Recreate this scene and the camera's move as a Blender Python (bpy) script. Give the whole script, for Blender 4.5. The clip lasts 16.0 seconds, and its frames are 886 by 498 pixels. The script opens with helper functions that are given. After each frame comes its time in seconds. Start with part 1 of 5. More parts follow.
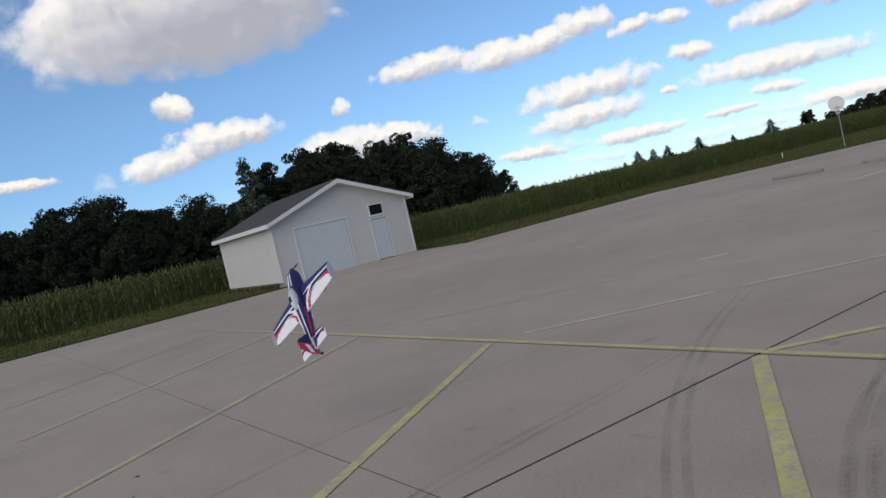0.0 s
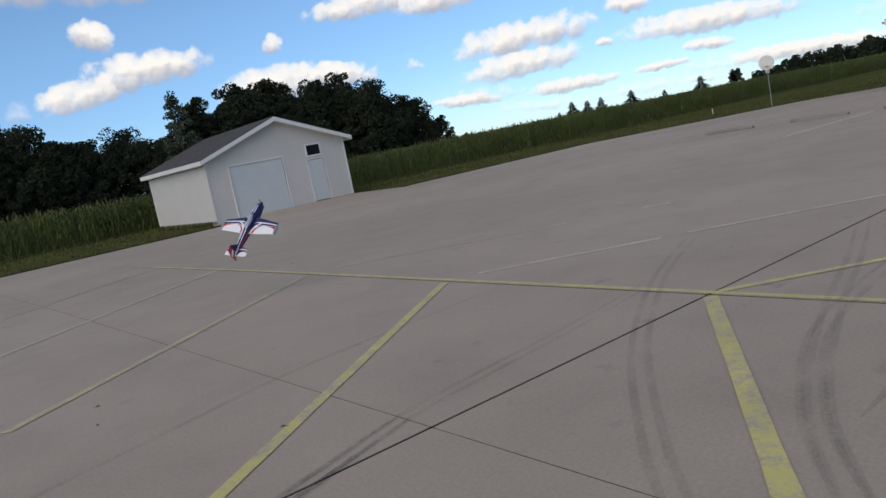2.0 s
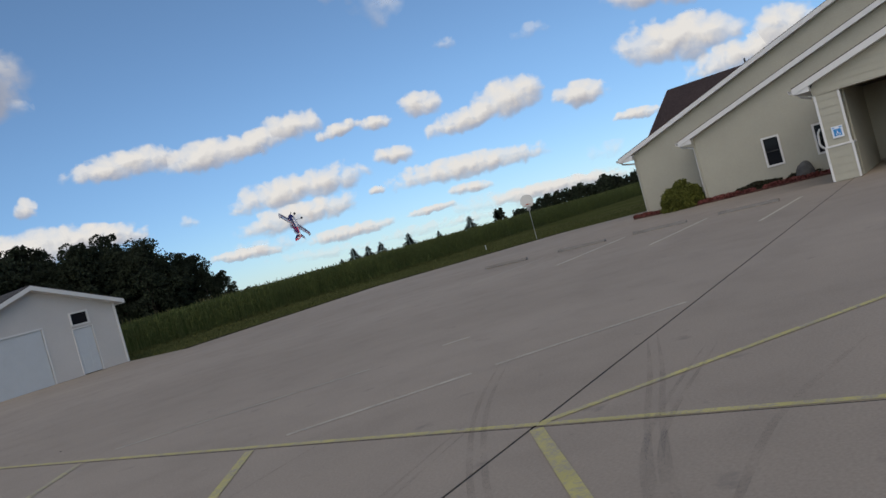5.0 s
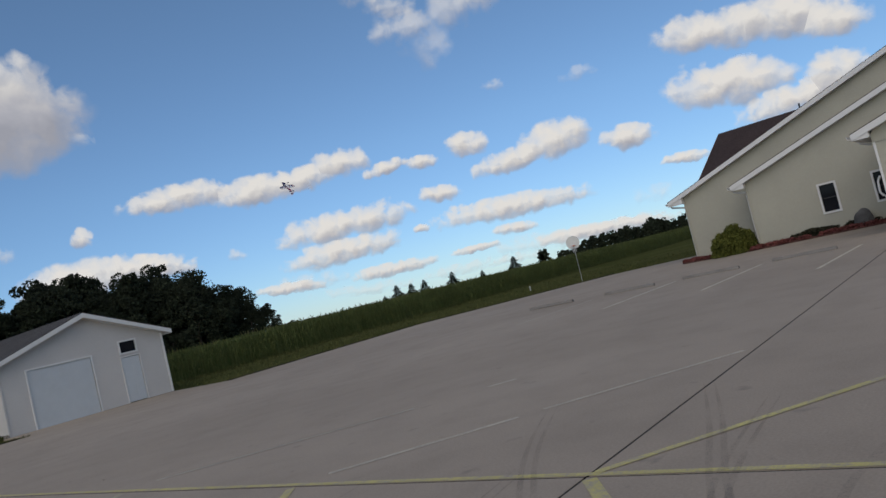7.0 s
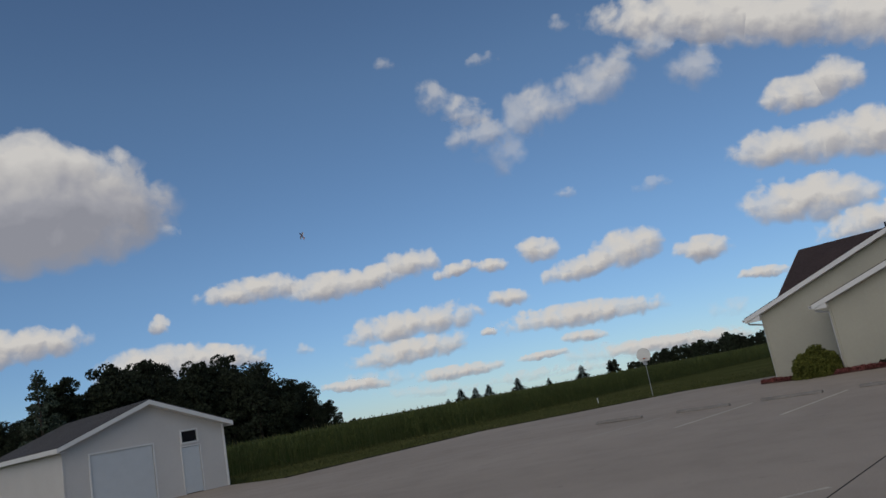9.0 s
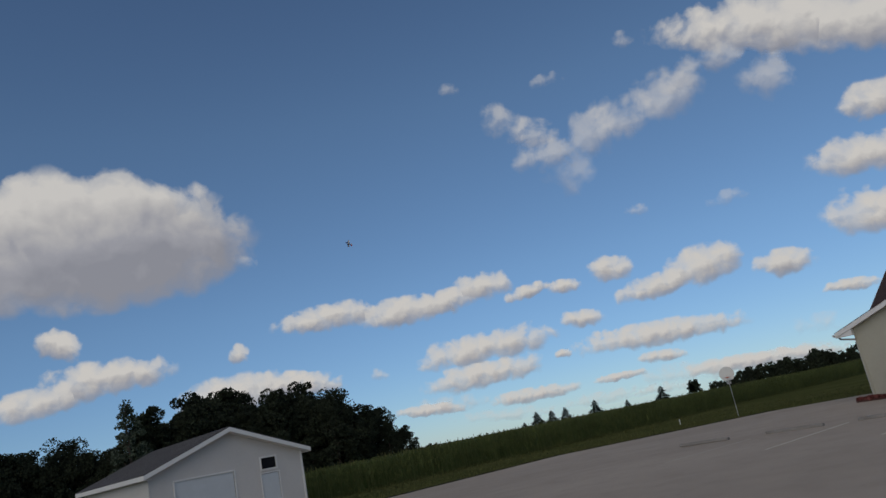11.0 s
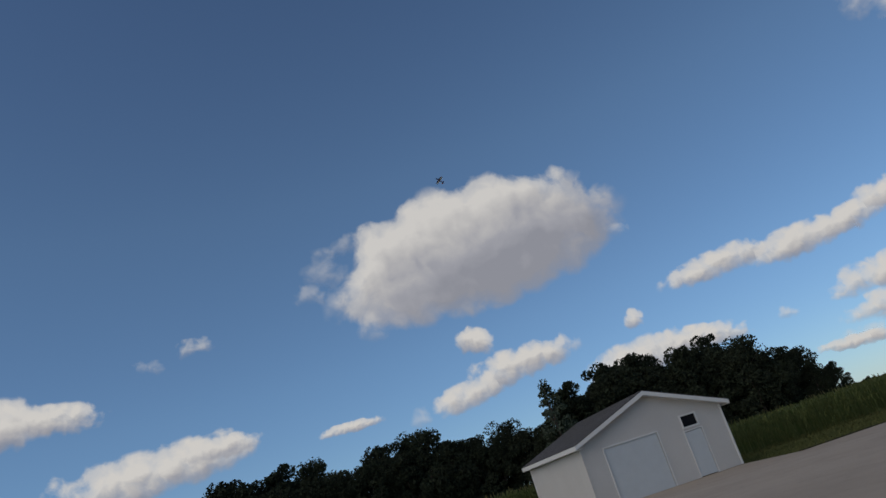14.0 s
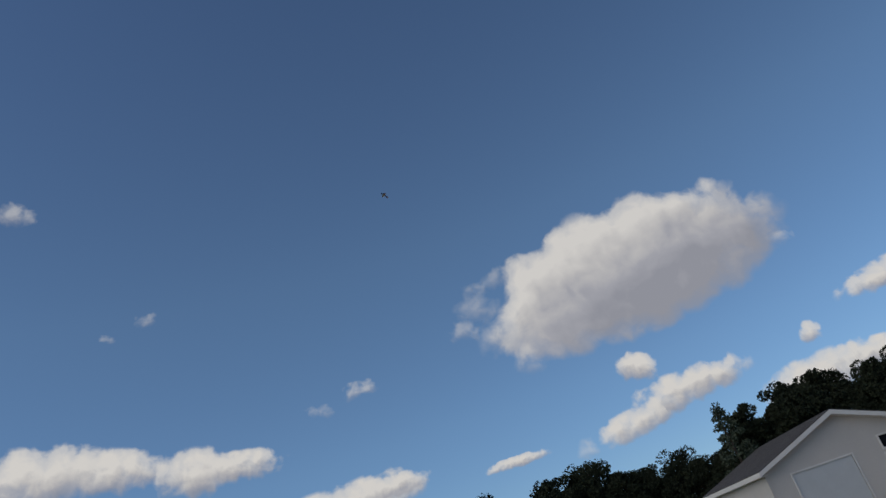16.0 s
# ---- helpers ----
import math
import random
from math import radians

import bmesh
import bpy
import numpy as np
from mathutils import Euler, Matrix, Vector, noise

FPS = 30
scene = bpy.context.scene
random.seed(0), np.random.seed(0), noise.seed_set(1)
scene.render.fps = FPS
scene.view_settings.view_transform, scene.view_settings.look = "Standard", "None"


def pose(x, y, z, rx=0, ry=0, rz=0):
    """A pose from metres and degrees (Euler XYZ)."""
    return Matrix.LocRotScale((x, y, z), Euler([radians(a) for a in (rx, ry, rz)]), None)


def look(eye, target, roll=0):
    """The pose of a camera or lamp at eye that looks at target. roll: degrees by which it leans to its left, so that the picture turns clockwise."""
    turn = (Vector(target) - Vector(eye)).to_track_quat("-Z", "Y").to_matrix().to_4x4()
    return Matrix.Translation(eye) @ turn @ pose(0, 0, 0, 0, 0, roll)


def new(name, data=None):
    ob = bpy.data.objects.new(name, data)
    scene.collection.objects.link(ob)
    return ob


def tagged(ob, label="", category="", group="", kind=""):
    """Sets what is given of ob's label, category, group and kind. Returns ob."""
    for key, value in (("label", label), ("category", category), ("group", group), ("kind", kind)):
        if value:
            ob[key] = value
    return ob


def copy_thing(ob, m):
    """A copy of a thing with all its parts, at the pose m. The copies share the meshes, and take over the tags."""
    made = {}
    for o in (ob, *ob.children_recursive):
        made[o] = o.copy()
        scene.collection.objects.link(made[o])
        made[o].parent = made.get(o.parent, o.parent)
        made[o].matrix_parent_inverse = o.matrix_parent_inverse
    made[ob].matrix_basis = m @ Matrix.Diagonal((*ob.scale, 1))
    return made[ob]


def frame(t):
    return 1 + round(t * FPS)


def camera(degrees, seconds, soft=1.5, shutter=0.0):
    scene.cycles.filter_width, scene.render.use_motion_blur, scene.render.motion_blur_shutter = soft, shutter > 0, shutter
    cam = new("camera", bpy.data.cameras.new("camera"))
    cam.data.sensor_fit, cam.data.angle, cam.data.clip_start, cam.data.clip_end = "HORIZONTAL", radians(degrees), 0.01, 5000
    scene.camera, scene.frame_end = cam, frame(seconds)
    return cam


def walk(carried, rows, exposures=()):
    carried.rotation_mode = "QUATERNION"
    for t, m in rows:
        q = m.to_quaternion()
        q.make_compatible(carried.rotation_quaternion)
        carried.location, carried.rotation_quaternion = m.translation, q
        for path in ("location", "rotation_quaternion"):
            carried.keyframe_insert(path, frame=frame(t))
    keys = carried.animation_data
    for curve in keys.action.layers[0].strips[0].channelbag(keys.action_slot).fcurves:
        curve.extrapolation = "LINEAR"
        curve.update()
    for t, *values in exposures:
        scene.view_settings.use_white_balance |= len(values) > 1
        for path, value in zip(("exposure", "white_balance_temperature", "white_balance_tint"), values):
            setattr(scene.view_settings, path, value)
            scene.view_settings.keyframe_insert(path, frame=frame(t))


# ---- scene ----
# ---- camera ----
cam = camera(60.8, 16.0, soft=1.5)
PATH = [
    (0.0, pose(0.029, -0.415, 1.576, 87.01, 13.10, -32.79)),
    (0.5, pose(-0.026, -0.380, 1.583, 84.02, 14.93, -32.32)),
    (1.0, pose(-0.162, -0.339, 1.581, 84.56, 16.24, -31.97)),
    (1.5, pose(-0.244, -0.320, 1.575, 81.29, 13.79, -34.56)),
    (2.0, pose(-0.279, -0.321, 1.584, 81.80, 11.01, -37.96)),
    (2.5, pose(-0.256, -0.266, 1.581, 84.60, 10.65, -41.49)),
    (3.0, pose(-0.205, -0.202, 1.594, 86.41, 14.45, -45.73)),
    (3.5, pose(-0.142, -0.154, 1.579, 87.47, 16.51, -51.07)),
    (4.0, pose(-0.117, -0.075, 1.590, 88.30, 15.39, -53.17)),
    (4.2, pose(-0.131, -0.033, 1.599, 88.90, 16.08, -54.04)),
    (6.3, pose(-0.151, 0.109, 1.615, 89.30, 13.92, -54.83)),
    (6.5, pose(-0.144, 0.140, 1.619, 90.21, 14.06, -53.69)),
    (7.0, pose(-0.090, 0.179, 1.618, 92.83, 13.65, -51.34)),
    (7.5, pose(-0.030, 0.178, 1.645, 95.01, 11.73, -50.63)),
    (8.0, pose(0.022, 0.215, 1.649, 100.41, 9.31, -48.83)),
    (8.5, pose(0.069, 0.226, 1.655, 101.26, 9.33, -47.54)),
    (10.8, pose(0.146, 0.263, 1.652, 104.85, 12.56, -41.48)),
    (11.0, pose(0.219, 0.360, 1.650, 104.45, 11.01, -40.70)),
    (11.5, pose(0.261, 0.255, 1.642, 105.66, 11.52, -35.71)),
    (12.0, pose(0.237, 0.155, 1.638, 106.64, 13.74, -29.14)),
    (12.5, pose(0.212, 0.078, 1.640, 106.82, 13.87, -24.17)),
    (13.0, pose(0.153, 0.064, 1.656, 107.41, 15.12, -20.43)),
    (13.5, pose(0.141, 0.027, 1.650, 108.72, 16.91, -14.765)),
    (14.0, pose(0.127, 0.030, 1.655, 109.45, 16.81, -9.25)),
    (14.5, pose(0.111, 0.034, 1.663, 111.49, 17.37, -5.08)),
    (15.0, pose(0.107, 0.042, 1.645, 114.27, 18.19, -1.09)),
    (15.5, pose(0.095, 0.025, 1.658, 114.80, 17.76, 1.18)),
    (16.0, pose(0.064, 0.013, 1.660, 115.67, 17.26, 3.65)),
]
EXPOSURES = [(0.0, 0.0), (2.5, -0.02), (4.0, -0.25), (7.0, -0.42), (8.5, -0.67), (11.0, -0.8), (16.0, -0.66)]
walk(cam, PATH, EXPOSURES)

# ---- world and sun ----
SUN_EL, SUN_AZ = 36.0, 248.0          # degrees: height, and compass way from +y towards +x
world = bpy.data.worlds.new("sky")
scene.world = world
world.use_nodes = True
wt = world.node_tree
sky = wt.nodes.new("ShaderNodeTexSky")
sky.sky_type = "NISHITA"
sky.sun_disc = False
sky.sun_elevation, sky.sun_rotation = radians(SUN_EL), radians(SUN_AZ)
sky.air_density, sky.dust_density, sky.ozone_density = 0.8, 0.05, 1.6
wt.nodes["Background"].inputs[1].default_value = 0.15
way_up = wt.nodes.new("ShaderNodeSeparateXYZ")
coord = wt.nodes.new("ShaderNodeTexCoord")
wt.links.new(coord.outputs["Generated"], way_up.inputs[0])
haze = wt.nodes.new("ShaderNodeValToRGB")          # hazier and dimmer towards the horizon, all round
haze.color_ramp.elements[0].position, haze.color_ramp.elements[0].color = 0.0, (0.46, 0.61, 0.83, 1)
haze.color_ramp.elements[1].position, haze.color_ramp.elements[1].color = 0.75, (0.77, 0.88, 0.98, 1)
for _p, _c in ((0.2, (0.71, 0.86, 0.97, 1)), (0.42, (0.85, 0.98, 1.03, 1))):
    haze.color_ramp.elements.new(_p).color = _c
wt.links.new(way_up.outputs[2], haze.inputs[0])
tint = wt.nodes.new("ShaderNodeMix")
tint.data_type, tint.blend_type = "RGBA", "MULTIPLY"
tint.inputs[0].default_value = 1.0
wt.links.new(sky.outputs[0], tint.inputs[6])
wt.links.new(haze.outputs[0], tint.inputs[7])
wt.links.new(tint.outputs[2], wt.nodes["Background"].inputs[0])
sun = new("sun", bpy.data.lights.new("sun", "SUN"))
sun.data.energy, sun.data.angle, sun.data.color = 2.2, radians(80), (1.0, 0.87, 0.70)
_a, _e = radians(SUN_AZ), radians(SUN_EL)
sun.matrix_world = look((math.sin(_a) * math.cos(_e) * 50, math.cos(_a) * math.cos(_e) * 50, math.sin(_e) * 50), (0, 0, 0))


# ---- materials ----
def material(name, rough=0.7, metal=0.0, gloss=0.35):
    m = bpy.data.materials.new(name)
    m.use_nodes = True
    b = m.node_tree.nodes["Principled BSDF"]
    b.inputs["Roughness"].default_value = rough
    b.inputs["Metallic"].default_value = metal
    b.inputs["Specular IOR Level"].default_value = gloss
    return m, m.node_tree, b


def node(t, kind, **inputs):
    n = t.nodes.new(kind)
    for key, value in inputs.items():
        n.inputs[key.replace("_", " ")].default_value = value
    return n


def maths(t, op, a, b=None, clamp=False):
    n = t.nodes.new("ShaderNodeMath")
    n.operation, n.use_clamp = op, clamp
    for i, v in enumerate((a, b)):
        if v is None:
            continue
        if isinstance(v, (int, float)):
            n.inputs[i].default_value = v
        else:
            t.links.new(v, n.inputs[i])
    return n.outputs[0]


def ramp(t, source, *stops):
    n = t.nodes.new("ShaderNodeValToRGB")
    e = n.color_ramp.elements
    while len(e) < len(stops):
        e.new(0.5)
    for el, (p, c) in zip(e, stops):
        el.position, el.color = p, (*c, 1) if len(c) == 3 else c
    t.links.new(source, n.inputs[0])
    return n.outputs[0]


def mix(t, fac, a, b, how="MIX"):
    n = t.nodes.new("ShaderNodeMix")
    n.data_type, n.blend_type = "RGBA", how
    for i, v in ((0, fac), (6, a), (7, b)):
        if isinstance(v, (int, float)):
            n.inputs[i].default_value = v
        elif isinstance(v, tuple):
            n.inputs[i].default_value = (*v, 1) if len(v) == 3 else v
        else:
            t.links.new(v, n.inputs[i])
    return n.outputs[2]


def where(t, scale=(1, 1, 1)):
    """World place, scaled."""
    g = t.nodes.new("ShaderNodeNewGeometry")
    m = t.nodes.new("ShaderNodeMapping")
    m.inputs["Scale"].default_value = scale
    t.links.new(g.outputs["Position"], m.inputs[0])
    return m.outputs[0]


def local(t, scale=(1, 1, 1)):
    g = t.nodes.new("ShaderNodeTexCoord")
    m = t.nodes.new("ShaderNodeMapping")
    m.inputs["Scale"].default_value = scale
    t.links.new(g.outputs["Object"], m.inputs[0])
    return m.outputs[0]


def grain(t, place, scale, detail=4.0, rough=0.55):
    n = node(t, "ShaderNodeTexNoise", Scale=scale, Detail=detail, Roughness=rough)
    t.links.new(place, n.inputs["Vector"])
    return n.outputs[0]


def bump(t, b, height, strength, distance):
    n = node(t, "ShaderNodeBump", Strength=strength, Distance=distance)
    t.links.new(height, n.inputs["Height"])
    t.links.new(n.outputs[0], b.inputs["Normal"])


def plain(name, color, rough=0.6, metal=0.0, vary=0.12, scale=3.0, rise=0.0):
    """A painted or plain surface with soft stains and fine grain."""
    m, t, b = material(name, rough, metal, 0.35 if rough < 0.8 else 0.1)
    p = where(t)
    n1, n2 = grain(t, p, scale, 3), grain(t, p, scale * 14, 2)
    n = maths(t, "ADD", maths(t, "MULTIPLY", n1, 0.65), maths(t, "MULTIPLY", n2, 0.35))
    lo, hi = tuple(c * (1 - vary) for c in color), tuple(min(1, c * (1 + vary)) for c in color)
    t.links.new(ramp(t, n, (0.3, lo), (0.7, hi)), b.inputs["Base Color"])
    if rise:
        bump(t, b, n2, 0.4, rise)
    return m


def concrete():
    m, t, b = material("concrete", 0.9, gloss=0.15)
    p = where(t)
    big, mid, fine = grain(t, p, 0.12, 4), grain(t, p, 0.9, 5, 0.62), grain(t, p, 42, 3, 0.7)
    streak = grain(t, where(t, (0.25, 1.3, 1)), 0.7, 4)
    base = ramp(t, big, (0.3, (0.336, 0.277, 0.212)), (0.7, (0.409, 0.339, 0.262)))
    base = mix(t, 0.32, base, ramp(t, mid, (0.3, (0.36, 0.36, 0.36)), (0.5, (0.5, 0.5, 0.5)), (0.72, (0.58, 0.57, 0.56))), "OVERLAY")
    base = mix(t, 0.07, base, ramp(t, streak, (0.35, (0.38, 0.38, 0.39)), (0.6, (0.54, 0.54, 0.53))), "OVERLAY")
    base = mix(t, 0.4, base, ramp(t, fine, (0.25, (0.33, 0.33, 0.33)), (0.75, (0.66, 0.65, 0.63))), "OVERLAY")
    stain = grain(t, p, 2.3, 3)
    base = mix(t, ramp(t, stain, (0.66, (0, 0, 0)), (0.78, (0.45, 0.45, 0.45))), base, (0.13, 0.12, 0.11))
    t.links.new(base, b.inputs["Base Color"])
    bump(t, b, fine, 0.35, 0.003)
    return m


def worn_paint(name, color, wear):
    """Traffic paint through whose worn places the concrete shows."""
    m, t, b = material(name, 0.75)
    p = where(t)
    n = maths(t, "ADD", maths(t, "MULTIPLY", grain(t, p, 5, 5, 0.7), 0.6), maths(t, "MULTIPLY", grain(t, p, 38, 3, 0.7), 0.4))
    f = ramp(t, n, (wear - 0.06, (0, 0, 0)), (wear + 0.1, (1, 1, 1)))
    tone = ramp(t, grain(t, p, 1.4, 3), (0.3, tuple(c * 0.82 for c in color)), (0.7, color))
    t.links.new(mix(t, f, (0.365, 0.308, 0.238), tone), b.inputs["Base Color"])
    return m


def rubber_mark(name, most):
    """Tyre rubber rubbed thin into the concrete."""
    m, t, b = material(name, 0.8)
    p = where(t)
    n = maths(t, "ADD", maths(t, "MULTIPLY", grain(t, p, 2.0, 3), 0.6), maths(t, "MULTIPLY", grain(t, p, 30, 3, 0.7), 0.4))
    f = ramp(t, n, (0.36, (0, 0, 0)), (0.75, (most, most, most)))
    tr = t.nodes.new("ShaderNodeBsdfTransparent")
    ms = t.nodes.new("ShaderNodeMixShader")
    b.inputs["Base Color"].default_value = (0.06, 0.055, 0.052, 1)
    t.links.new(f, ms.inputs[0])
    t.links.new(tr.outputs[0], ms.inputs[1])
    t.links.new(b.outputs[0], ms.inputs[2])
    t.links.new(ms.outputs[0], t.nodes["Material Output"].inputs[0])
    return m


def lawn():
    m, t, b = material("lawn", 1.0, gloss=0.0)
    p = where(t)
    n1, n2, n3 = grain(t, p, 0.15, 4), grain(t, p, 1.7, 5, 0.65), grain(t, p, 18, 3, 0.75)
    c = ramp(t, n1, (0.3, (0.062, 0.07, 0.024)), (0.7, (0.092, 0.095, 0.038)))
    c = mix(t, 0.5, c, ramp(t, n2, (0.3, (0.3, 0.3, 0.3)), (0.7, (0.64, 0.62, 0.52))), "OVERLAY")
    c = mix(t, 0.3, c, ramp(t, n3, (0.3, (0.3, 0.32, 0.25)), (0.7, (0.66, 0.66, 0.6))), "OVERLAY")
    t.links.new(c, b.inputs["Base Color"])
    bump(t, b, n3, 0.8, 0.03)
    return m


def leafage(name, dark, light, rough=0.85):
    """Leaves, each a little different."""
    m, t, b = material(name, rough)
    g = t.nodes.new("ShaderNodeNewGeometry")
    c = ramp(t, g.outputs["Random Per Island"], (0.0, dark), (0.75, light), (1.0, tuple(min(1, x * 1.35) for x in light)))
    c = mix(t, 0.5, c, ramp(t, grain(t, where(t), 0.5, 3), (0.3, (0.3, 0.3, 0.3)), (0.7, (0.68, 0.66, 0.55))), "OVERLAY")
    t.links.new(c, b.inputs["Base Color"])
    b.inputs["Specular IOR Level"].default_value = 0.05
    return m


def shingles(name, color):
    m, t, b = material(name, 0.92)
    p = where(t)
    n1, n2 = grain(t, p, 9, 3, 0.7), grain(t, p, 0.8, 3)
    c = ramp(t, n1, (0.3, tuple(x * 0.65 for x in color)), (0.7, tuple(x * 1.35 for x in color)))
    c = mix(t, 0.4, c, ramp(t, n2, (0.3, (0.36, 0.36, 0.36)), (0.7, (0.6, 0.6, 0.6))), "OVERLAY")
    t.links.new(c, b.inputs["Base Color"])
    bump(t, b, n1, 0.6, 0.01)
    return m


def dark_glass():
    m, t, b = material("window_glass", 0.04)
    b.inputs["Base Color"].default_value = (0.012, 0.013, 0.016, 1)
    b.inputs["Specular IOR Level"].default_value = 0.12
    return m


def cloud_vapour():
    """Cloud as a glowing far backdrop: ragged by noise, its lit heads and greyer shaded base painted in."""
    m = bpy.data.materials.new("cloud_vapour")
    m.use_nodes = True
    t = m.node_tree
    t.nodes.remove(t.nodes["Principled BSDF"])
    out = t.nodes["Material Output"]
    uv = t.nodes.new("ShaderNodeUVMap")
    uv.uv_map = "unit"
    pf = t.nodes.new("ShaderNodeUVMap")
    pf.uv_map = "puff"
    sep = t.nodes.new("ShaderNodeSeparateXYZ")
    t.links.new(uv.outputs[0], sep.inputs[0])
    u, v = sep.outputs[0], sep.outputs[1]
    kind = t.nodes.new("ShaderNodeUVMap")
    kind.uv_map = "kind"
    ks = t.nodes.new("ShaderNodeSeparateXYZ")
    t.links.new(kind.outputs[0], ks.inputs[0])
    wisp = ks.outputs[0]                                   # 0 solid, 1 torn
    warp = node(t, "ShaderNodeTexNoise", Scale=0.9, Detail=3.0)
    t.links.new(pf.outputs[0], warp.inputs["Vector"])
    add = t.nodes.new("ShaderNodeVectorMath")
    add.operation = "MULTIPLY_ADD"
    t.links.new(warp.outputs[1], add.inputs[0])
    add.inputs[1].default_value = (0.7, 0.7, 0)
    t.links.new(pf.outputs[0], add.inputs[2])
    n1 = grain(t, add.outputs[0], 1.05, 5, 0.50)
    off = t.nodes.new("ShaderNodeVectorMath")
    off.operation = "ADD"
    off.inputs[1].default_value = (-0.16, 0.24, 0)
    t.links.new(add.outputs[0], off.inputs[0])
    n2 = grain(t, off.outputs[0], 1.05, 4, 0.42)
    # round body with a flatter base
    lo = maths(t, "MINIMUM", v, 0.0)
    vv = maths(t, "SUBTRACT", v, maths(t, "MULTIPLY", lo, -0.45))
    sp = t.nodes.new("ShaderNodeSeparateXYZ")
    t.links.new(pf.outputs[0], sp.inputs[0])
    along = t.nodes.new("ShaderNodeCombineXYZ")
    t.links.new(sp.outputs[0], along.inputs[0])
    swell = maths(t, "ADD", 0.1, maths(t, "MULTIPLY", grain(t, along.outputs[0], 0.7, 2), 1.65))
    vv = maths(t, "MULTIPLY", vv, maths(t, "ADD", swell, maths(t, "MULTIPLY", maths(t, "MULTIPLY", ks.outputs[1], 1.6), maths(t, "SUBTRACT", 1.0, swell))))
    r2 = maths(t, "ADD", maths(t, "POWER", maths(t, "ABSOLUTE", u), 2.0), maths(t, "POWER", maths(t, "ABSOLUTE", vv), 2.1))
    body = maths(t, "SUBTRACT", 0.92, r2)
    amp = maths(t, "SUBTRACT", maths(t, "ADD", 1.75, maths(t, "MULTIPLY", wisp, 0.7)), maths(t, "MULTIPLY", ks.outputs[1], 1.15))
    d = maths(t, "ADD", body, maths(t, "MULTIPLY", maths(t, "SUBTRACT", n1, 0.52), amp))
    d = maths(t, "SUBTRACT", d, maths(t, "MULTIPLY", wisp, 0.1))
    rim = maths(t, "SUBTRACT", 1.0, maths(t, "MAXIMUM", maths(t, "ABSOLUTE", u), maths(t, "ABSOLUTE", v)))
    edge = maths(t, "MULTIPLY", d, maths(t, "ADD", 1.0, maths(t, "MULTIPLY", ks.outputs[1], 2.4)))
    edge = maths(t, "MULTIPLY", edge, maths(t, "ADD", 0.9, maths(t, "MULTIPLY", v, 0.3)))      # softer below
    edge = maths(t, "MULTIPLY", edge, maths(t, "SUBTRACT", 1.0, maths(t, "MULTIPLY", wisp, 0.35)))            # rags fade out slowly
    alpha = ramp(t, edge, (0.0, (0, 0, 0)), (0.16, (0.2, 0.2, 0.2)), (0.45, (0.72, 0.72, 0.72)), (0.95, (1, 1, 1)))
    alpha = maths(t, "MULTIPLY", alpha, maths(t, "MULTIPLY", rim, 7.0, True), True)
    alpha = maths(t, "MULTIPLY", alpha, maths(t, "SUBTRACT", 1.0, maths(t, "MULTIPLY", wisp, 0.4)), True)
    # sunlit tops and left sides and shaded bases, painted into the glow colour
    lit = maths(t, "ADD", maths(t, "MULTIPLY", v, maths(t, "SUBTRACT", 1.15, maths(t, "MULTIPLY", ks.outputs[1], 0.35))), maths(t, "MULTIPLY", maths(t, "SUBTRACT", n1, n2), 1.2))
    lit = maths(t, "SUBTRACT", lit, maths(t, "MULTIPLY", u, maths(t, "ADD", 0.10, maths(t, "MULTIPLY", ks.outputs[1], 0.35))))
    lit = maths(t, "SUBTRACT", maths(t, "ADD", lit, maths(t, "SUBTRACT", 0.76, maths(t, "MULTIPLY", ks.outputs[1], 0.33))), maths(t, "MULTIPLY", maths(t, "MAXIMUM", d, 0.0), maths(t, "MULTIPLY", ks.outputs[1], 0.7)))
    tone = ramp(t, lit, (0.0, (0.44, 0.445, 0.50)), (0.32, (0.56, 0.56, 0.61)), (0.62, (0.77, 0.75, 0.745)), (0.92, (1.0, 0.965, 0.92)))
    em = node(t, "ShaderNodeEmission", Strength=1.0)
    t.links.new(tone, em.inputs[0])
    tr = t.nodes.new("ShaderNodeBsdfTransparent")
    ms = t.nodes.new("ShaderNodeMixShader")
    t.links.new(alpha, ms.inputs[0])
    t.links.new(tr.outputs[0], ms.inputs[1])
    t.links.new(em.outputs[0], ms.inputs[2])
    t.links.new(ms.outputs[0], out.inputs[0])
    return m


CONCRETE = concrete()
JOINT = plain("joint_filler", (0.03, 0.028, 0.026), 0.9)
YELLOW = worn_paint("yellow_traffic_paint", (0.61, 0.525, 0.18), 0.455)
PALE_YELLOW = worn_paint("faded_yellow_paint", (0.56, 0.49, 0.23), 0.485)
WHITE_LINE = worn_paint("white_traffic_paint", (0.60, 0.525, 0.39), 0.46)
STALL_LINE = worn_paint("stall_line_paint", (0.66, 0.585, 0.43), 0.41)
CREAM_LINE = worn_paint("cream_line_paint", (0.58, 0.50, 0.33), 0.46)
FAINT_LINE = worn_paint("faint_white_paint", (0.49, 0.43, 0.32), 0.46)
RUBBER, BLACK_RUBBER = rubber_mark("tyre_rubber_mark", 0.25), rubber_mark("black_rubber_mark", 0.65)
DRY_LEAF = plain("dry_leaf", (0.10, 0.07, 0.045), 0.9)
LAWN = lawn()
SIDING_WHITE = plain("white_vinyl_siding", (0.52, 0.485, 0.44), 0.5, vary=0.05, scale=0.8)
SIDING_CREAM = plain("cream_vinyl_siding", (0.37, 0.345, 0.265), 0.5, vary=0.06, scale=0.8)
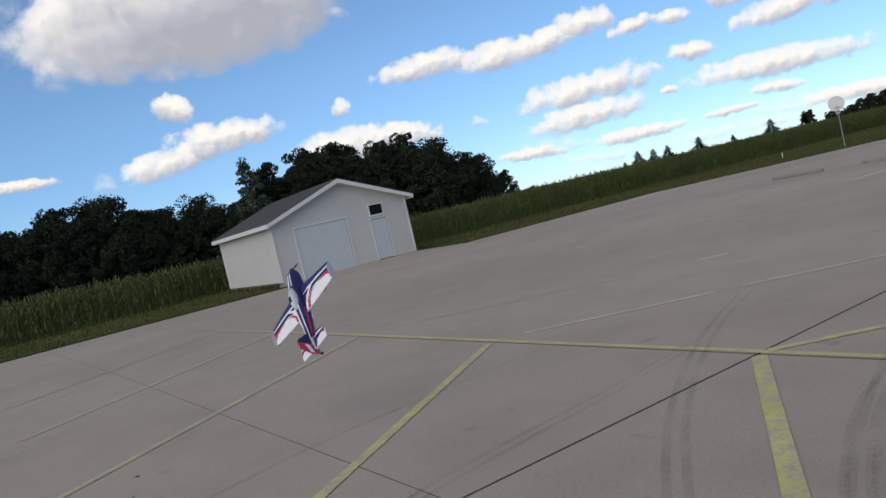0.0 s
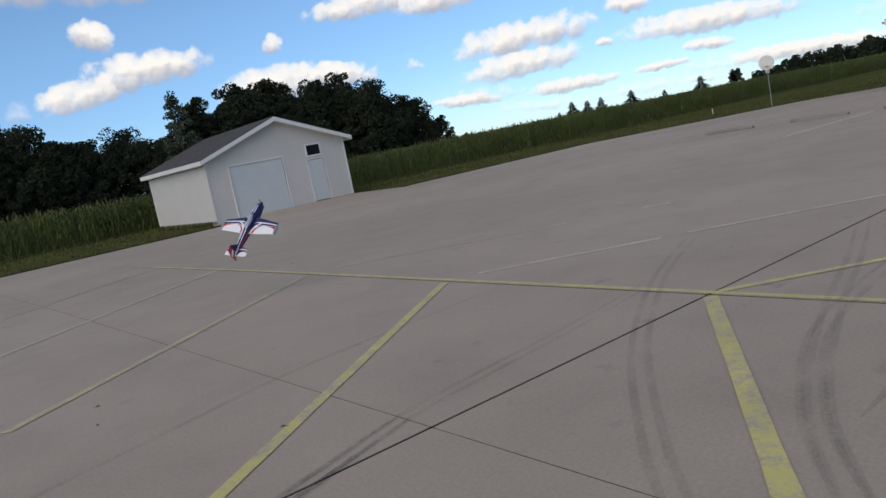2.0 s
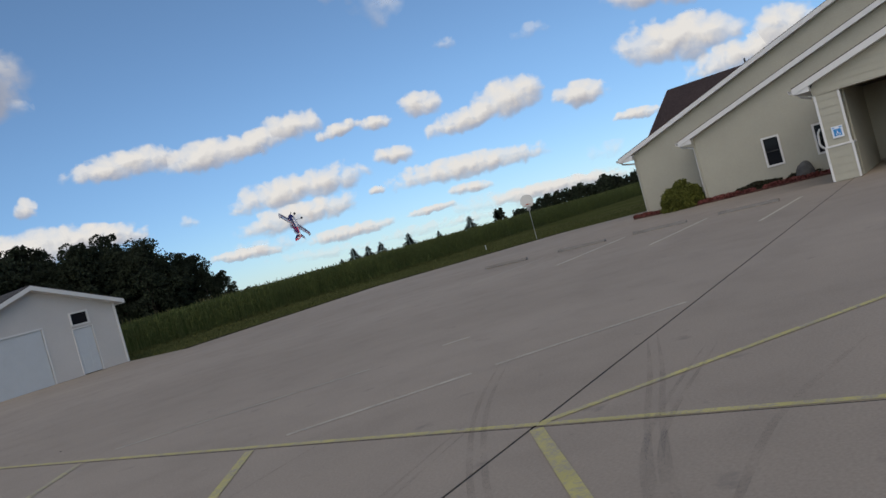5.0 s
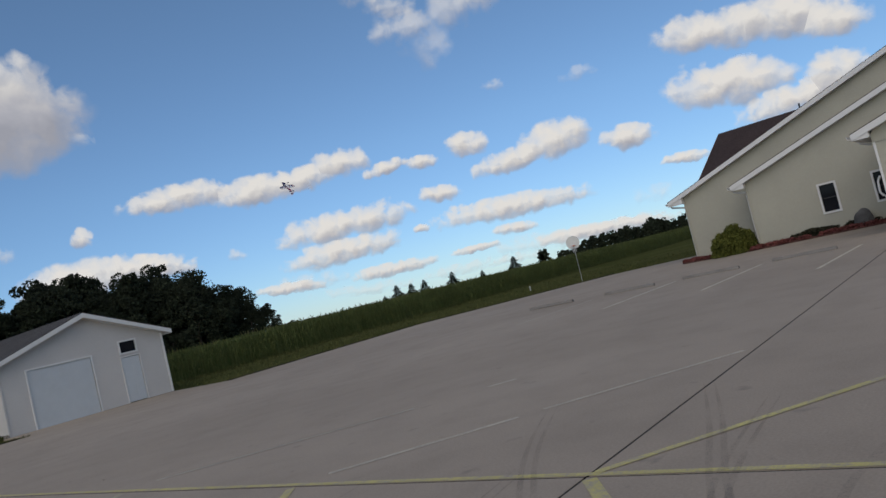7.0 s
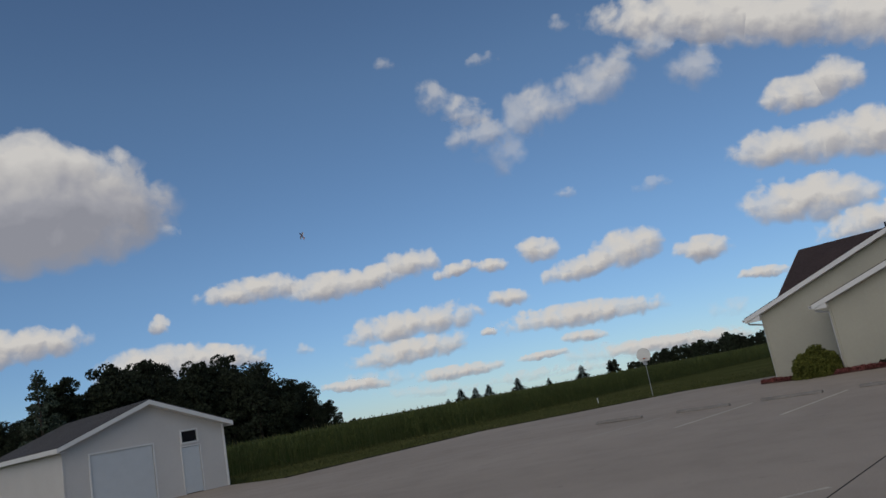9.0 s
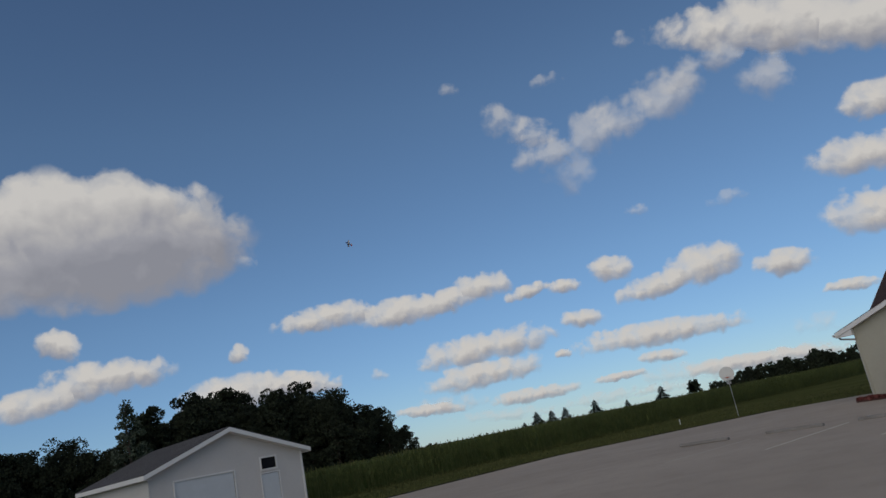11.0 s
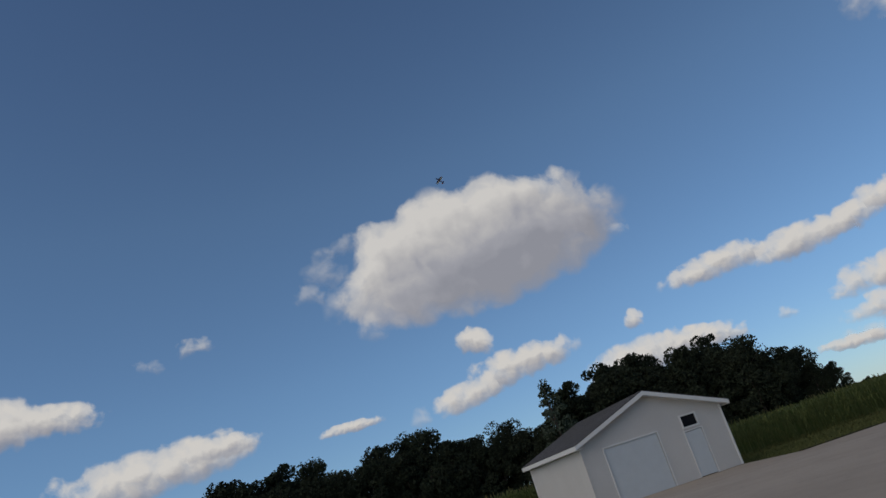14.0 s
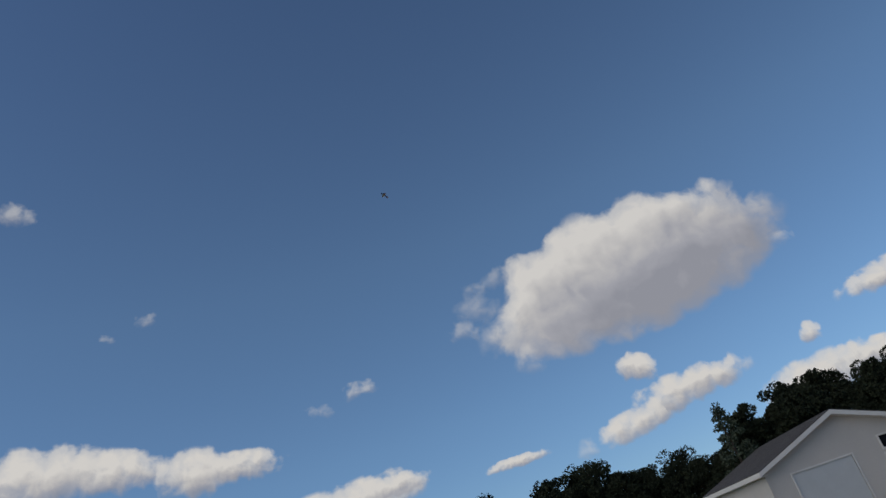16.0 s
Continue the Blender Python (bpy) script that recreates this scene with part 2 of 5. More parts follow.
TRIM = plain("white_trim", (0.64, 0.62, 0.58), 0.45, vary=0.05)
DOOR_WHITE = plain("white_door_paint", (0.50, 0.515, 0.51), 0.4, vary=0.04)
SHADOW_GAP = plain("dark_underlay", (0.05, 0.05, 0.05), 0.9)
ROOF_GREY = shingles("grey_shingles", (0.075, 0.068, 0.064))
ROOF_BROWN = shingles("brown_shingles", (0.055, 0.036, 0.031))
GLASS = dark_glass()
FOUNDATION = plain("foundation_block", (0.22, 0.20, 0.18), 0.9, vary=0.2)
STEEL = plain("galvanised_steel", (0.45, 0.45, 0.44), 0.4, 0.7)
BOARD_WHITE = plain("white_board", (0.62, 0.61, 0.56), 0.4, vary=0.06)
ORANGE = plain("orange_rim", (0.45, 0.10, 0.03), 0.5)
NET = plain("white_net", (0.7, 0.7, 0.68), 0.8)
BARK = plain("bark", (0.075, 0.06, 0.048), 0.95, vary=0.35, scale=4, rise=0.02)
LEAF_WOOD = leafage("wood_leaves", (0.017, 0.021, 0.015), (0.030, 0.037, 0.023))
LEAF_LONE = leafage("grey_green_leaves", (0.035, 0.048, 0.036), (0.085, 0.102, 0.075))
LEAF_SPRUCE = leafage("spruce_needles", (0.005, 0.010, 0.006), (0.013, 0.02, 0.012))
LEAF_CORN = leafage("corn_leaves", (0.066, 0.08, 0.026), (0.088, 0.104, 0.038))
TASSEL = leafage("corn_tassels", (0.08, 0.075, 0.03), (0.13, 0.12, 0.055))
GRASS = leafage("grass_blades", (0.055, 0.062, 0.02), (0.09, 0.092, 0.035))
SHRUB = leafage("golden_shrub_leaves", (0.045, 0.055, 0.012), (0.125, 0.13, 0.032))
BED_RED = leafage("red_bedding_leaves", (0.07, 0.025, 0.022), (0.21, 0.075, 0.07))
BED_DARK = leafage("dark_bedding_leaves", (0.015, 0.02, 0.012), (0.05, 0.045, 0.03))
# darker than the lawn: the edge's shadow line put into the colour
TURF_SHADE = plain("shaded_turf", (0.03, 0.03, 0.014), 0.95, vary=0.4, scale=5, rise=0.02)
MULCH = plain("red_mulch", (0.10, 0.05, 0.04), 0.95, vary=0.4, scale=6, rise=0.02)
ROCK = plain("grey_boulder", (0.10, 0.095, 0.09), 0.9, vary=0.35, scale=3, rise=0.03)
CURBSTONE = plain("weathered_wheel_stop", (0.21, 0.19, 0.165), 0.9, vary=0.25, scale=2)
SIGN_BLUE = plain("blue_sign", (0.03, 0.22, 0.50), 0.4)
SIGN_WHITE = plain("white_sign", (0.7, 0.72, 0.74), 0.4)
FOAM_WHITE = plain("white_foam", (0.72, 0.70, 0.69), 0.45, vary=0.03)
FOAM_BLUE = plain("navy_foam", (0.02, 0.019, 0.085), 0.4, vary=0.1)
FOAM_RED = plain("red_foam", (0.48, 0.035, 0.05), 0.4, vary=0.1)
CANOPY = plain("grey_canopy", (0.42, 0.43, 0.45), 0.25)
CARBON = plain("black_plastic", (0.015, 0.015, 0.016), 0.45)
VAPOUR = cloud_vapour()


# ---- building helpers ----
def part(name, bm, mat, parent=None, label=""):
    me = bpy.data.meshes.new(name)
    bm.to_mesh(me)
    bm.free()
    for m in mat if isinstance(mat, (list, tuple)) else (mat,):
        me.materials.append(m)
    ob = new(name, me)
    if parent:
        ob.parent = parent
    if label:
        ob["label"] = label
    return ob


def thing(name, place, label, category, group="", kind="", turn=0):
    ob = new(name)
    ob.matrix_basis = pose(*place, 0, 0, turn)
    ob.empty_display_size = 0.2
    return tagged(ob, label, category, group, kind)


def box(bm, a, b, bevel=0.0, m=None):
    """A box from corner a to corner b, its edges rounded."""
    c = [(x + y) / 2 for x, y in zip(a, b)]
    s = [abs(y - x) for x, y in zip(a, b)]
    mat = Matrix.Translation(c) @ Matrix.Diagonal((*s, 1))
    r = bmesh.ops.create_cube(bm, size=1, matrix=(m @ mat) if m else mat)
    if bevel:
        es = list({e for v in r["verts"] for e in v.link_edges})
        bmesh.ops.bevel(bm, geom=es, offset=bevel, segments=1, affect="EDGES")
    return bm


def boxed(a, b, bevel=0.0):
    return box(bmesh.new(), a, b, bevel)


def tube(bm, a, b, r0, r1=None, n=8):
    a, b = Vector(a), Vector(b)
    q = (b - a).to_track_quat("Z", "Y").to_matrix().to_4x4()
    m = Matrix.Translation((a + b) / 2) @ q
    bmesh.ops.create_cone(bm, cap_ends=True, segments=n, radius1=r0, radius2=r0 if r1 is None else r1, depth=(b - a).length, matrix=m)
    return bm


def prism(bm, outline, thick, to):
    """A plate: outline in a plane, mapped by to(a, b, c) with c through the thickness."""
    lo = [bm.verts.new(to(a, b, 0)) for a, b in outline]
    hi = [bm.verts.new(to(a, b, thick)) for a, b in outline]
    n = len(outline)
    bm.faces.new(lo[::-1])
    bm.faces.new(hi)
    for i in range(n):
        bm.faces.new((lo[i], lo[(i + 1) % n], hi[(i + 1) % n], hi[i]))
    bmesh.ops.recalc_face_normals(bm, faces=bm.faces)
    return bm


def lap_pieces(z0, z1, span, to, course, holes, thick, deep=0.017):
    """The boards of lapped siding from z0 to z1, eight corners each. span(z) gives the wall's ends at a height; to(a, z, out)
    places a point; holes are (a0, a1, z0, z1)."""
    zs = [z0]
    while zs[-1] < z1 - 1e-4:
        zs.append(min(z1, zs[-1] + course))
    cuts = sorted(set(zs) | {h for o in holes for h in o[2:] if z0 < h < z1})
    for lo, hi in zip(cuts, cuts[1:]):
        if hi - lo < 0.004:
            continue
        k = max(z for z in zs if z <= lo + 1e-6)
        o0, o1 = 0.004 + deep - deep * (lo - k) / course, 0.004 + deep - deep * (hi - k) / course
        (a0, a1), (b0, b1) = span(lo), span(hi)
        pieces = [(a0, a1, b0, b1)]
        for h0, h1, y0, y1 in holes:
            if y0 - 1e-6 <= lo and hi <= y1 + 1e-6:
                pieces = [q for p in pieces for q in (((p[0], h0, p[2], h0), (h1, p[1], h1, p[3])) if p[0] < h0 and h1 < p[1] else (p,))]
        for p in pieces:
            if p[1] - p[0] > 1e-3:
                yield [to(*q) for q in ((p[0], lo, o0), (p[1], lo, o0), (p[3], hi, o1), (p[2], hi, o1),
                                        (p[0], lo, -thick), (p[1], lo, -thick), (p[3], hi, -thick), (p[2], hi, -thick))]


def add_board(bm, corners):
    vs = [bm.verts.new(c) for c in corners]
    for f in ((0, 1, 2, 3), (7, 6, 5, 4), (4, 5, 1, 0), (3, 2, 6, 7), (0, 3, 7, 4), (5, 6, 2, 1)):
        bm.faces.new([vs[i] for i in f])


def lap_siding(bm, z0, z1, span, to, course=0.2, holes=(), thick=0.14, deep=0.018):
    for c in lap_pieces(z0, z1, span, to, course, holes, thick, deep):
        add_board(bm, c)
    bmesh.ops.recalc_face_normals(bm, faces=bm.faces)
    return bm


def board_wall(parent, mat, z0, z1, span, to, course=0.2, holes=(), thick=0.14, label=""):
    """A wall whose siding boards are pieces of their own, on a starter strip."""
    bm = bmesh.new()
    a0, a1 = span(z0)
    add_board(bm, [to(*q) for q in ((a0, z0 - 0.05, 0.012), (a1, z0 - 0.05, 0.012), (a1, z0, 0.012), (a0, z0, 0.012),
                                    (a0, z0 - 0.05, -thick), (a1, z0 - 0.05, -thick), (a1, z0, -thick), (a0, z0, -thick))])
    bmesh.ops.recalc_face_normals(bm, faces=bm.faces)
    wall = part("wall", bm, mat, parent, label)
    for c in lap_pieces(z0, z1, span, to, course, holes, thick):
        bm = bmesh.new()
        add_board(bm, c)
        bmesh.ops.recalc_face_normals(bm, faces=bm.faces)
        part("board", bm, mat, wall)
    return wall


def rise(x, y):
    """The lot falls gently towards the shed."""
    s = min(1.0, max(0.0, (y - 11) / 21))
    return -0.15 * s * s * (3 - 2 * s)


# ---- ground, pavement ----
def sheet(x0, x1, y0, y1, nx, ny, height):
    bm = bmesh.new()
    rows = [[bm.verts.new((x0 + (x1 - x0) * i / nx, y0 + (y1 - y0) * j / ny, height(x0 + (x1 - x0) * i / nx, y0 + (y1 - y0) * j / ny)))
             for i in range(nx + 1)] for j in range(ny + 1)]
    for j in range(ny):
        for i in range(nx):
            bm.faces.new((rows[j][i], rows[j][i + 1], rows[j + 1][i + 1], rows[j + 1][i]))
    return bm


def ground():
    bm = bmesh.new()
    xs = [-2500, -600, -150, -60, -20, 0, 10, 20, 30, 40, 55, 80, 150, 600, 2500]
    ys = [-2500, -600, -150, -40, 0, 6] + [11 + 1.5 * i for i in range(15)] + [36, 44, 60, 100, 200, 600, 2500]
    v = [[bm.verts.new((x, y, rise(x, y) - 0.06)) for x in xs] for y in ys]
    for j in range(len(ys) - 1):
        for i in range(len(xs) - 1):
            bm.faces.new((v[j][i], v[j][i + 1], v[j + 1][i + 1], v[j + 1][i]))
    return tagged(part("ground", bm, LAWN), "mown green lawn running out to the fields", "ground", kind="structure")


EDGE_LEFT, EDGE_RIGHT = 30.3, 28.2


def north_edge(x):
    """The far edge of the concrete, with the apron before the shed and the turn towards the house."""
    if x < 11.9:
        return EDGE_LEFT
    if x < 19.2:
        return 32.95
    if x < 32:
        return EDGE_RIGHT
    return EDGE_RIGHT - (x - 32) * 0.92


def slab(parent, xs, y0, y1):
    """One cast field of concrete between joints; y1 None runs to the lawn."""
    bm = bmesh.new()
    prev = None
    for x, side in xs:
        top = north_edge(x + side * 1e-3) if y1 is None else y1
        ys = [y0 + (top - y0) * k / 24 for k in range(25)]
        col = [(bm.verts.new((x, y, rise(x, y))), y) for y in ys]
        if prev:
            for (a, _), (b, _), (c, _), (d, _) in zip(prev, col, col[1:], prev[1:]):
                bm.faces.new((a, b, c, d))
        prev = col
    rim = [e for e in bm.edges if e.is_boundary]
    r = bmesh.ops.extrude_edge_only(bm, edges=rim)
    bmesh.ops.translate(bm, verts=[g for g in r["geom"] if isinstance(g, bmesh.types.BMVert)], vec=(0, 0, -0.055))
    bmesh.ops.recalc_face_normals(bm, faces=bm.faces)
    return part("slab", bm, CONCRETE, parent)


def pavement():
    lot = thing("pavement", (0, 0, 0), "wide light grey concrete parking lot with dark joints", "pavement", kind="structure")
    g = 0.014
    cols = [[(-60, 0), (-20, 0), (1.97 - g * 0.4, 0)], [(1.97 + g * 0.4, 0), (4.765 - g, 0)],
            [(4.765 + g, 0), (11.9, -1), (11.9, 1), (19.2, -1), (19.2, 1), (25, 0), (32, 0), (36, 0), (40.5, 0)]]
    for c in cols:
        slab(lot, c, 3.17 + g, None)
    for c in (cols[0], cols[1], [(4.765 + g, 0), (20, 0), (40.5, 0)]):
        slab(lot, c, -60, 3.17 - g)
    for a, c, y0, y1 in ((1.97, 1.97, -50, 29), (4.765, 4.765, -50, 20), (-50, 39, 3.17, 3.17)):
        bm = bmesh.new()
        n = 60
        rows = []
        for k in range(n + 1):
            x, y = a + (c - a) * k / n, y0 + (y1 - y0) * k / n
            w = (0.03, 0) if a == c else (0, 0.03)
            rows.append([bm.verts.new((x - w[0], y - w[1], rise(x, y) - 0.004)), bm.verts.new((x + w[0], y + w[1], rise(x, y) - 0.004))])
        for r, s in zip(rows, rows[1:]):
            bm.faces.new((r[0], s[0], s[1], r[1]))
        bmesh.ops.recalc_face_normals(bm, faces=bm.faces)
        part("joint", bm, JOINT, lot, "dark filled joint")
    return lot


def stripe(name, a, b, width, mat, label, group, lift=0.004):
    """A painted line on the concrete, from a to b, a little uneven along its edges."""
    bm = bmesh.new()
    a, b = Vector(a), Vector(b)
    d = (b - a).normalized()
    n = Vector((-d.y, d.x))
    steps = max(2, int((b - a).length / 0.25))
    rows = []
    for i in range(steps + 1):
        p = a + (b - a) * i / steps
        w = width / 2 * (1 + 0.12 * noise.noise((p.x * 2.1, p.y * 2.1, 0)))
        rows.append([bm.verts.new((q.x, q.y, rise(q.x, q.y) + lift)) for q in (p - n * w, p + n * w)])
    for r, s in zip(rows, rows[1:]):
        bm.faces.new((r[0], s[0], s[1], r[1]))
    bmesh.ops.recalc_face_normals(bm, faces=bm.faces)
    if bm.faces and next(iter(bm.faces)).normal.z < 0:
        bmesh.ops.reverse_faces(bm, faces=bm.faces)
    return tagged(part(name, bm, mat), label, "line marking", group, "structure")


def markings():
    g = "painted parking lines"
    stripe("line_marking", (4.82, -9), (4.82, 18.0), 0.075, YELLOW, "long yellow line painted along a joint", g)
    for y, mat, w in ((3.11, YELLOW, 0.115), (6.53, YELLOW, 0.10), (9.97, PALE_YELLOW, 0.10), (13.72, CREAM_LINE, 0.10), (17.7, FAINT_LINE, 0.10)):
        stripe("line_marking", (4.70, y), (0.20, y - 3.48), w, mat, "slanting worn parking line on the concrete", g, 0.006)
    stripe("line_marking", (4.85, 3.13), (9.35, -0.25), 0.085, YELLOW, "slanting yellow parking line on the concrete", g, 0.006)
    stripe("line_marking", (5.13, 6.43), (6.85, 5.12), 0.09, WHITE_LINE, "slanting worn white parking line", g)
    stripe("line_marking", (7.13, 4.95), (9.2, 3.30), 0.09, WHITE_LINE, "slanting worn white parking line", g)
    stripe("line_marking", (5.2, 9.96), (8.0, 7.7), 0.09, FAINT_LINE, "faded white parking line on the concrete", g)
    stripe("line_marking", (8.97, 7.05), (9.33, 6.76), 0.09, WHITE_LINE, "short rest of a white parking line", g)
    for y in (9.82, 7.08, 4.35):
        stripe("line_marking", (18.5, y), (23.5, y - 0.12), 0.10, STALL_LINE, "white stall line before the house", g)
    stripe("line_marking", (18.5, 12.7), (22.6, 12.3), 0.10, FAINT_LINE, "faded white stall line before the house", g)


def tyre_mark(points, width, two=True, mat=None):
    """A curved rubber mark: one or two thin tracks."""
    bm = bmesh.new()
    pts = [Vector(p) for p in points]
    fine = []
    for i in range(len(pts) - 1):
        p0, p1, p2, p3 = pts[max(i - 1, 0)], pts[i], pts[i + 1], pts[min(i + 2, len(pts) - 1)]
        for k in range(10):
            t = k / 10
            fine.append(0.5 * (2 * p1 + (p2 - p0) * t + (2 * p0 - 5 * p1 + 4 * p2 - p3) * t * t + (3 * p1 - p0 - 3 * p2 + p3) * t ** 3))
    fine.append(pts[-1])
    for off in ((-0.05, 0.055) if two else (0.0,)):
        rows = []
        for i, p in enumerate(fine):
            d = (fine[min(i + 1, len(fine) - 1)] - fine[max(i - 1, 0)]).normalized()
            n = Vector((-d.y, d.x))
            c = p + n * off
            w = width * min(1, 4 * i / len(fine) + 0.15, 4 * (len(fine) - 1 - i) / len(fine) + 0.15)
            rows.append([bm.verts.new((q.x, q.y, rise(q.x, q.y) + 0.009)) for q in (c - n * w / 2, c + n * w / 2)])
        for r, s in zip(rows, rows[1:]):
            bm.faces.new((r[0], s[0], s[1], r[1]))
    return tagged(part("tyre_mark", bm, mat or RUBBER), "dark curved tyre rubber mark on concrete", "tyre mark", "tyre marks", "structure")


def tyre_marks():
    tyre_mark([(7.17, 4.85), (5.8, 4.25), (4.75, 3.69), (3.52, 2.89), (2.54, 2.08), (1.95, 1.50), (1.2, 0.6)], 0.05)
    tyre_mark([(7.6, 3.2), (6.0, 2.6), (4.53, 2.1), (3.17, 1.54), (2.38, 1.04), (1.6, 0.4)], 0.05)
    tyre_mark([(0.2, 2.75), (1.06, 3.12), (1.40, 3.26), (2.01, 3.45), (2.73, 3.57), (3.56, 3.66), (5.0, 3.9)], 0.05)
    tyre_mark([(-0.4, 2.62), (0.3, 2.88), (1.06, 3.15), (1.40, 3.26), (2.01, 3.47)], 0.045, mat=BLACK_RUBBER)
    tyre_mark([(-1.2, 4.2), (0.03, 4.63), (0.77, 4.86), (2.06, 5.24), (3.24, 5.38), (4.8, 5.54)], 0.06, False)
    tyre_mark([(6.74, 2.32), (4.41, 2.05), (3.02, 1.49), (2.2, 0.9)], 0.045)
    tyre_mark([(6.29, 0.99), (4.6, 1.32), (3.0, 1.26)], 0.06, False)


def litter():
    """Small dry leaves lying about on the concrete."""
    first = None
    for k, (x, y) in enumerate(((0.86, 6.31), (0.73, 5.74), (1.49, 4.13), (5.33, 11.69), (3.19, 0.78))):
        m = pose(x, y, rise(x, y) + 0.004, 0, 0, 73 * k)
        if first is None:
            first = thing("dry_leaf", (x, y, 0.004), "small curled brown leaf on the concrete", "leaf", "dry leaves on the lot")
            bm = bmesh.new()
            out = [(-0.023, 0.0), (-0.011, 0.009), (0.005, 0.011), (0.023, 0.0), (0.007, -0.010), (-0.009, -0.009)]
            rim = [bm.verts.new((a, c, 0.004 + 0.012 * abs(c) / 0.017)) for a, c in out]
            mid = bm.verts.new((0, 0, 0.002))
            for i in range(6):
                bm.faces.new((mid, rim[i], rim[(i + 1) % 6]))
            part("blade", bm, DRY_LEAF, first)
            part("stalk", tube(bmesh.new(), (-0.023, 0, 0.005), (-0.038, 0.004, 0.006), 0.0015, 0.001, 5), DRY_LEAF, first)
        else:
            copy_thing(first, m)


def wheel_stop():
    st = thing("wheel_stop", (23.6, 14.45, 0), "low weathered concrete wheel stop lying on the lot", "wheel stop", "wheel stops before the house")
    bm = bmesh.new()
    prism(bm, [(-0.09, 0), (0.09, 0), (0.06, 0.085), (-0.06, 0.085)], 1.8, lambda a, b, c: (a, c - 0.9, b))
    bmesh.ops.bevel(bm, geom=list(bm.edges), offset=0.012, segments=1, affect="EDGES")
    part("bar", bm, CURBSTONE, st)
    for y in (-0.6, 0.6):
        part("pin", tube(bmesh.new(), (0, y, 0.075), (0, y, 0.093), 0.02), STEEL, st, "steel pin head")
    copy_thing(st, pose(23.6, 11.35, 0))
    copy_thing(st, pose(23.75, 8.6, 0))
    copy_thing(st, pose(23.8, 5.8, 0))


# ---- shed ----
def gable_ends(a0, a1, z_eave, slope):
    mid = (a0 + a1) / 2
    return lambda z: (a0, a1) if z <= z_eave else (min(mid, a0 + (z - z_eave) / slope), max(mid, a1 - (z - z_eave) / slope))


def roof_plate(parent, name, a, b, c, d, thick, mat, courses=0):
    """A roof slope a-b (eave) to d-c (ridge), with a shingle course every 14 cm."""
    bm = bmesh.new()
    a, b, c, d = (Vector(p) for p in (a, b, c, d))
    nrm = (b - a).cross(d - a).normalized()
    if nrm.z < 0:
        nrm = -nrm
    n = courses or max(1, int((d - a).length / 0.145))
    for i in range(n):
        f, g = i / n, (i + 1) / n
        p, q, r, s = a.lerp(d, f), b.lerp(c, f), b.lerp(c, g), a.lerp(d, g)
        t0, t1 = 0.016, 0.004
        top = [bm.verts.new(v) for v in (p + nrm * t0, q + nrm * t0, r + nrm * t1, s + nrm * t1)]
        bot = [bm.verts.new(v - nrm * thick) for v in (p, q, r, s)]
        bm.faces.new(top)
        bm.faces.new(bot[::-1])
        for k in range(4):
            bm.faces.new((top[k], bot[k], bot[(k + 1) % 4], top[(k + 1) % 4]))
    bmesh.ops.recalc_face_normals(bm, faces=bm.faces)
    ob = part(name, bm, mat, parent)
    ob["kind"] = "stuff"
    return ob


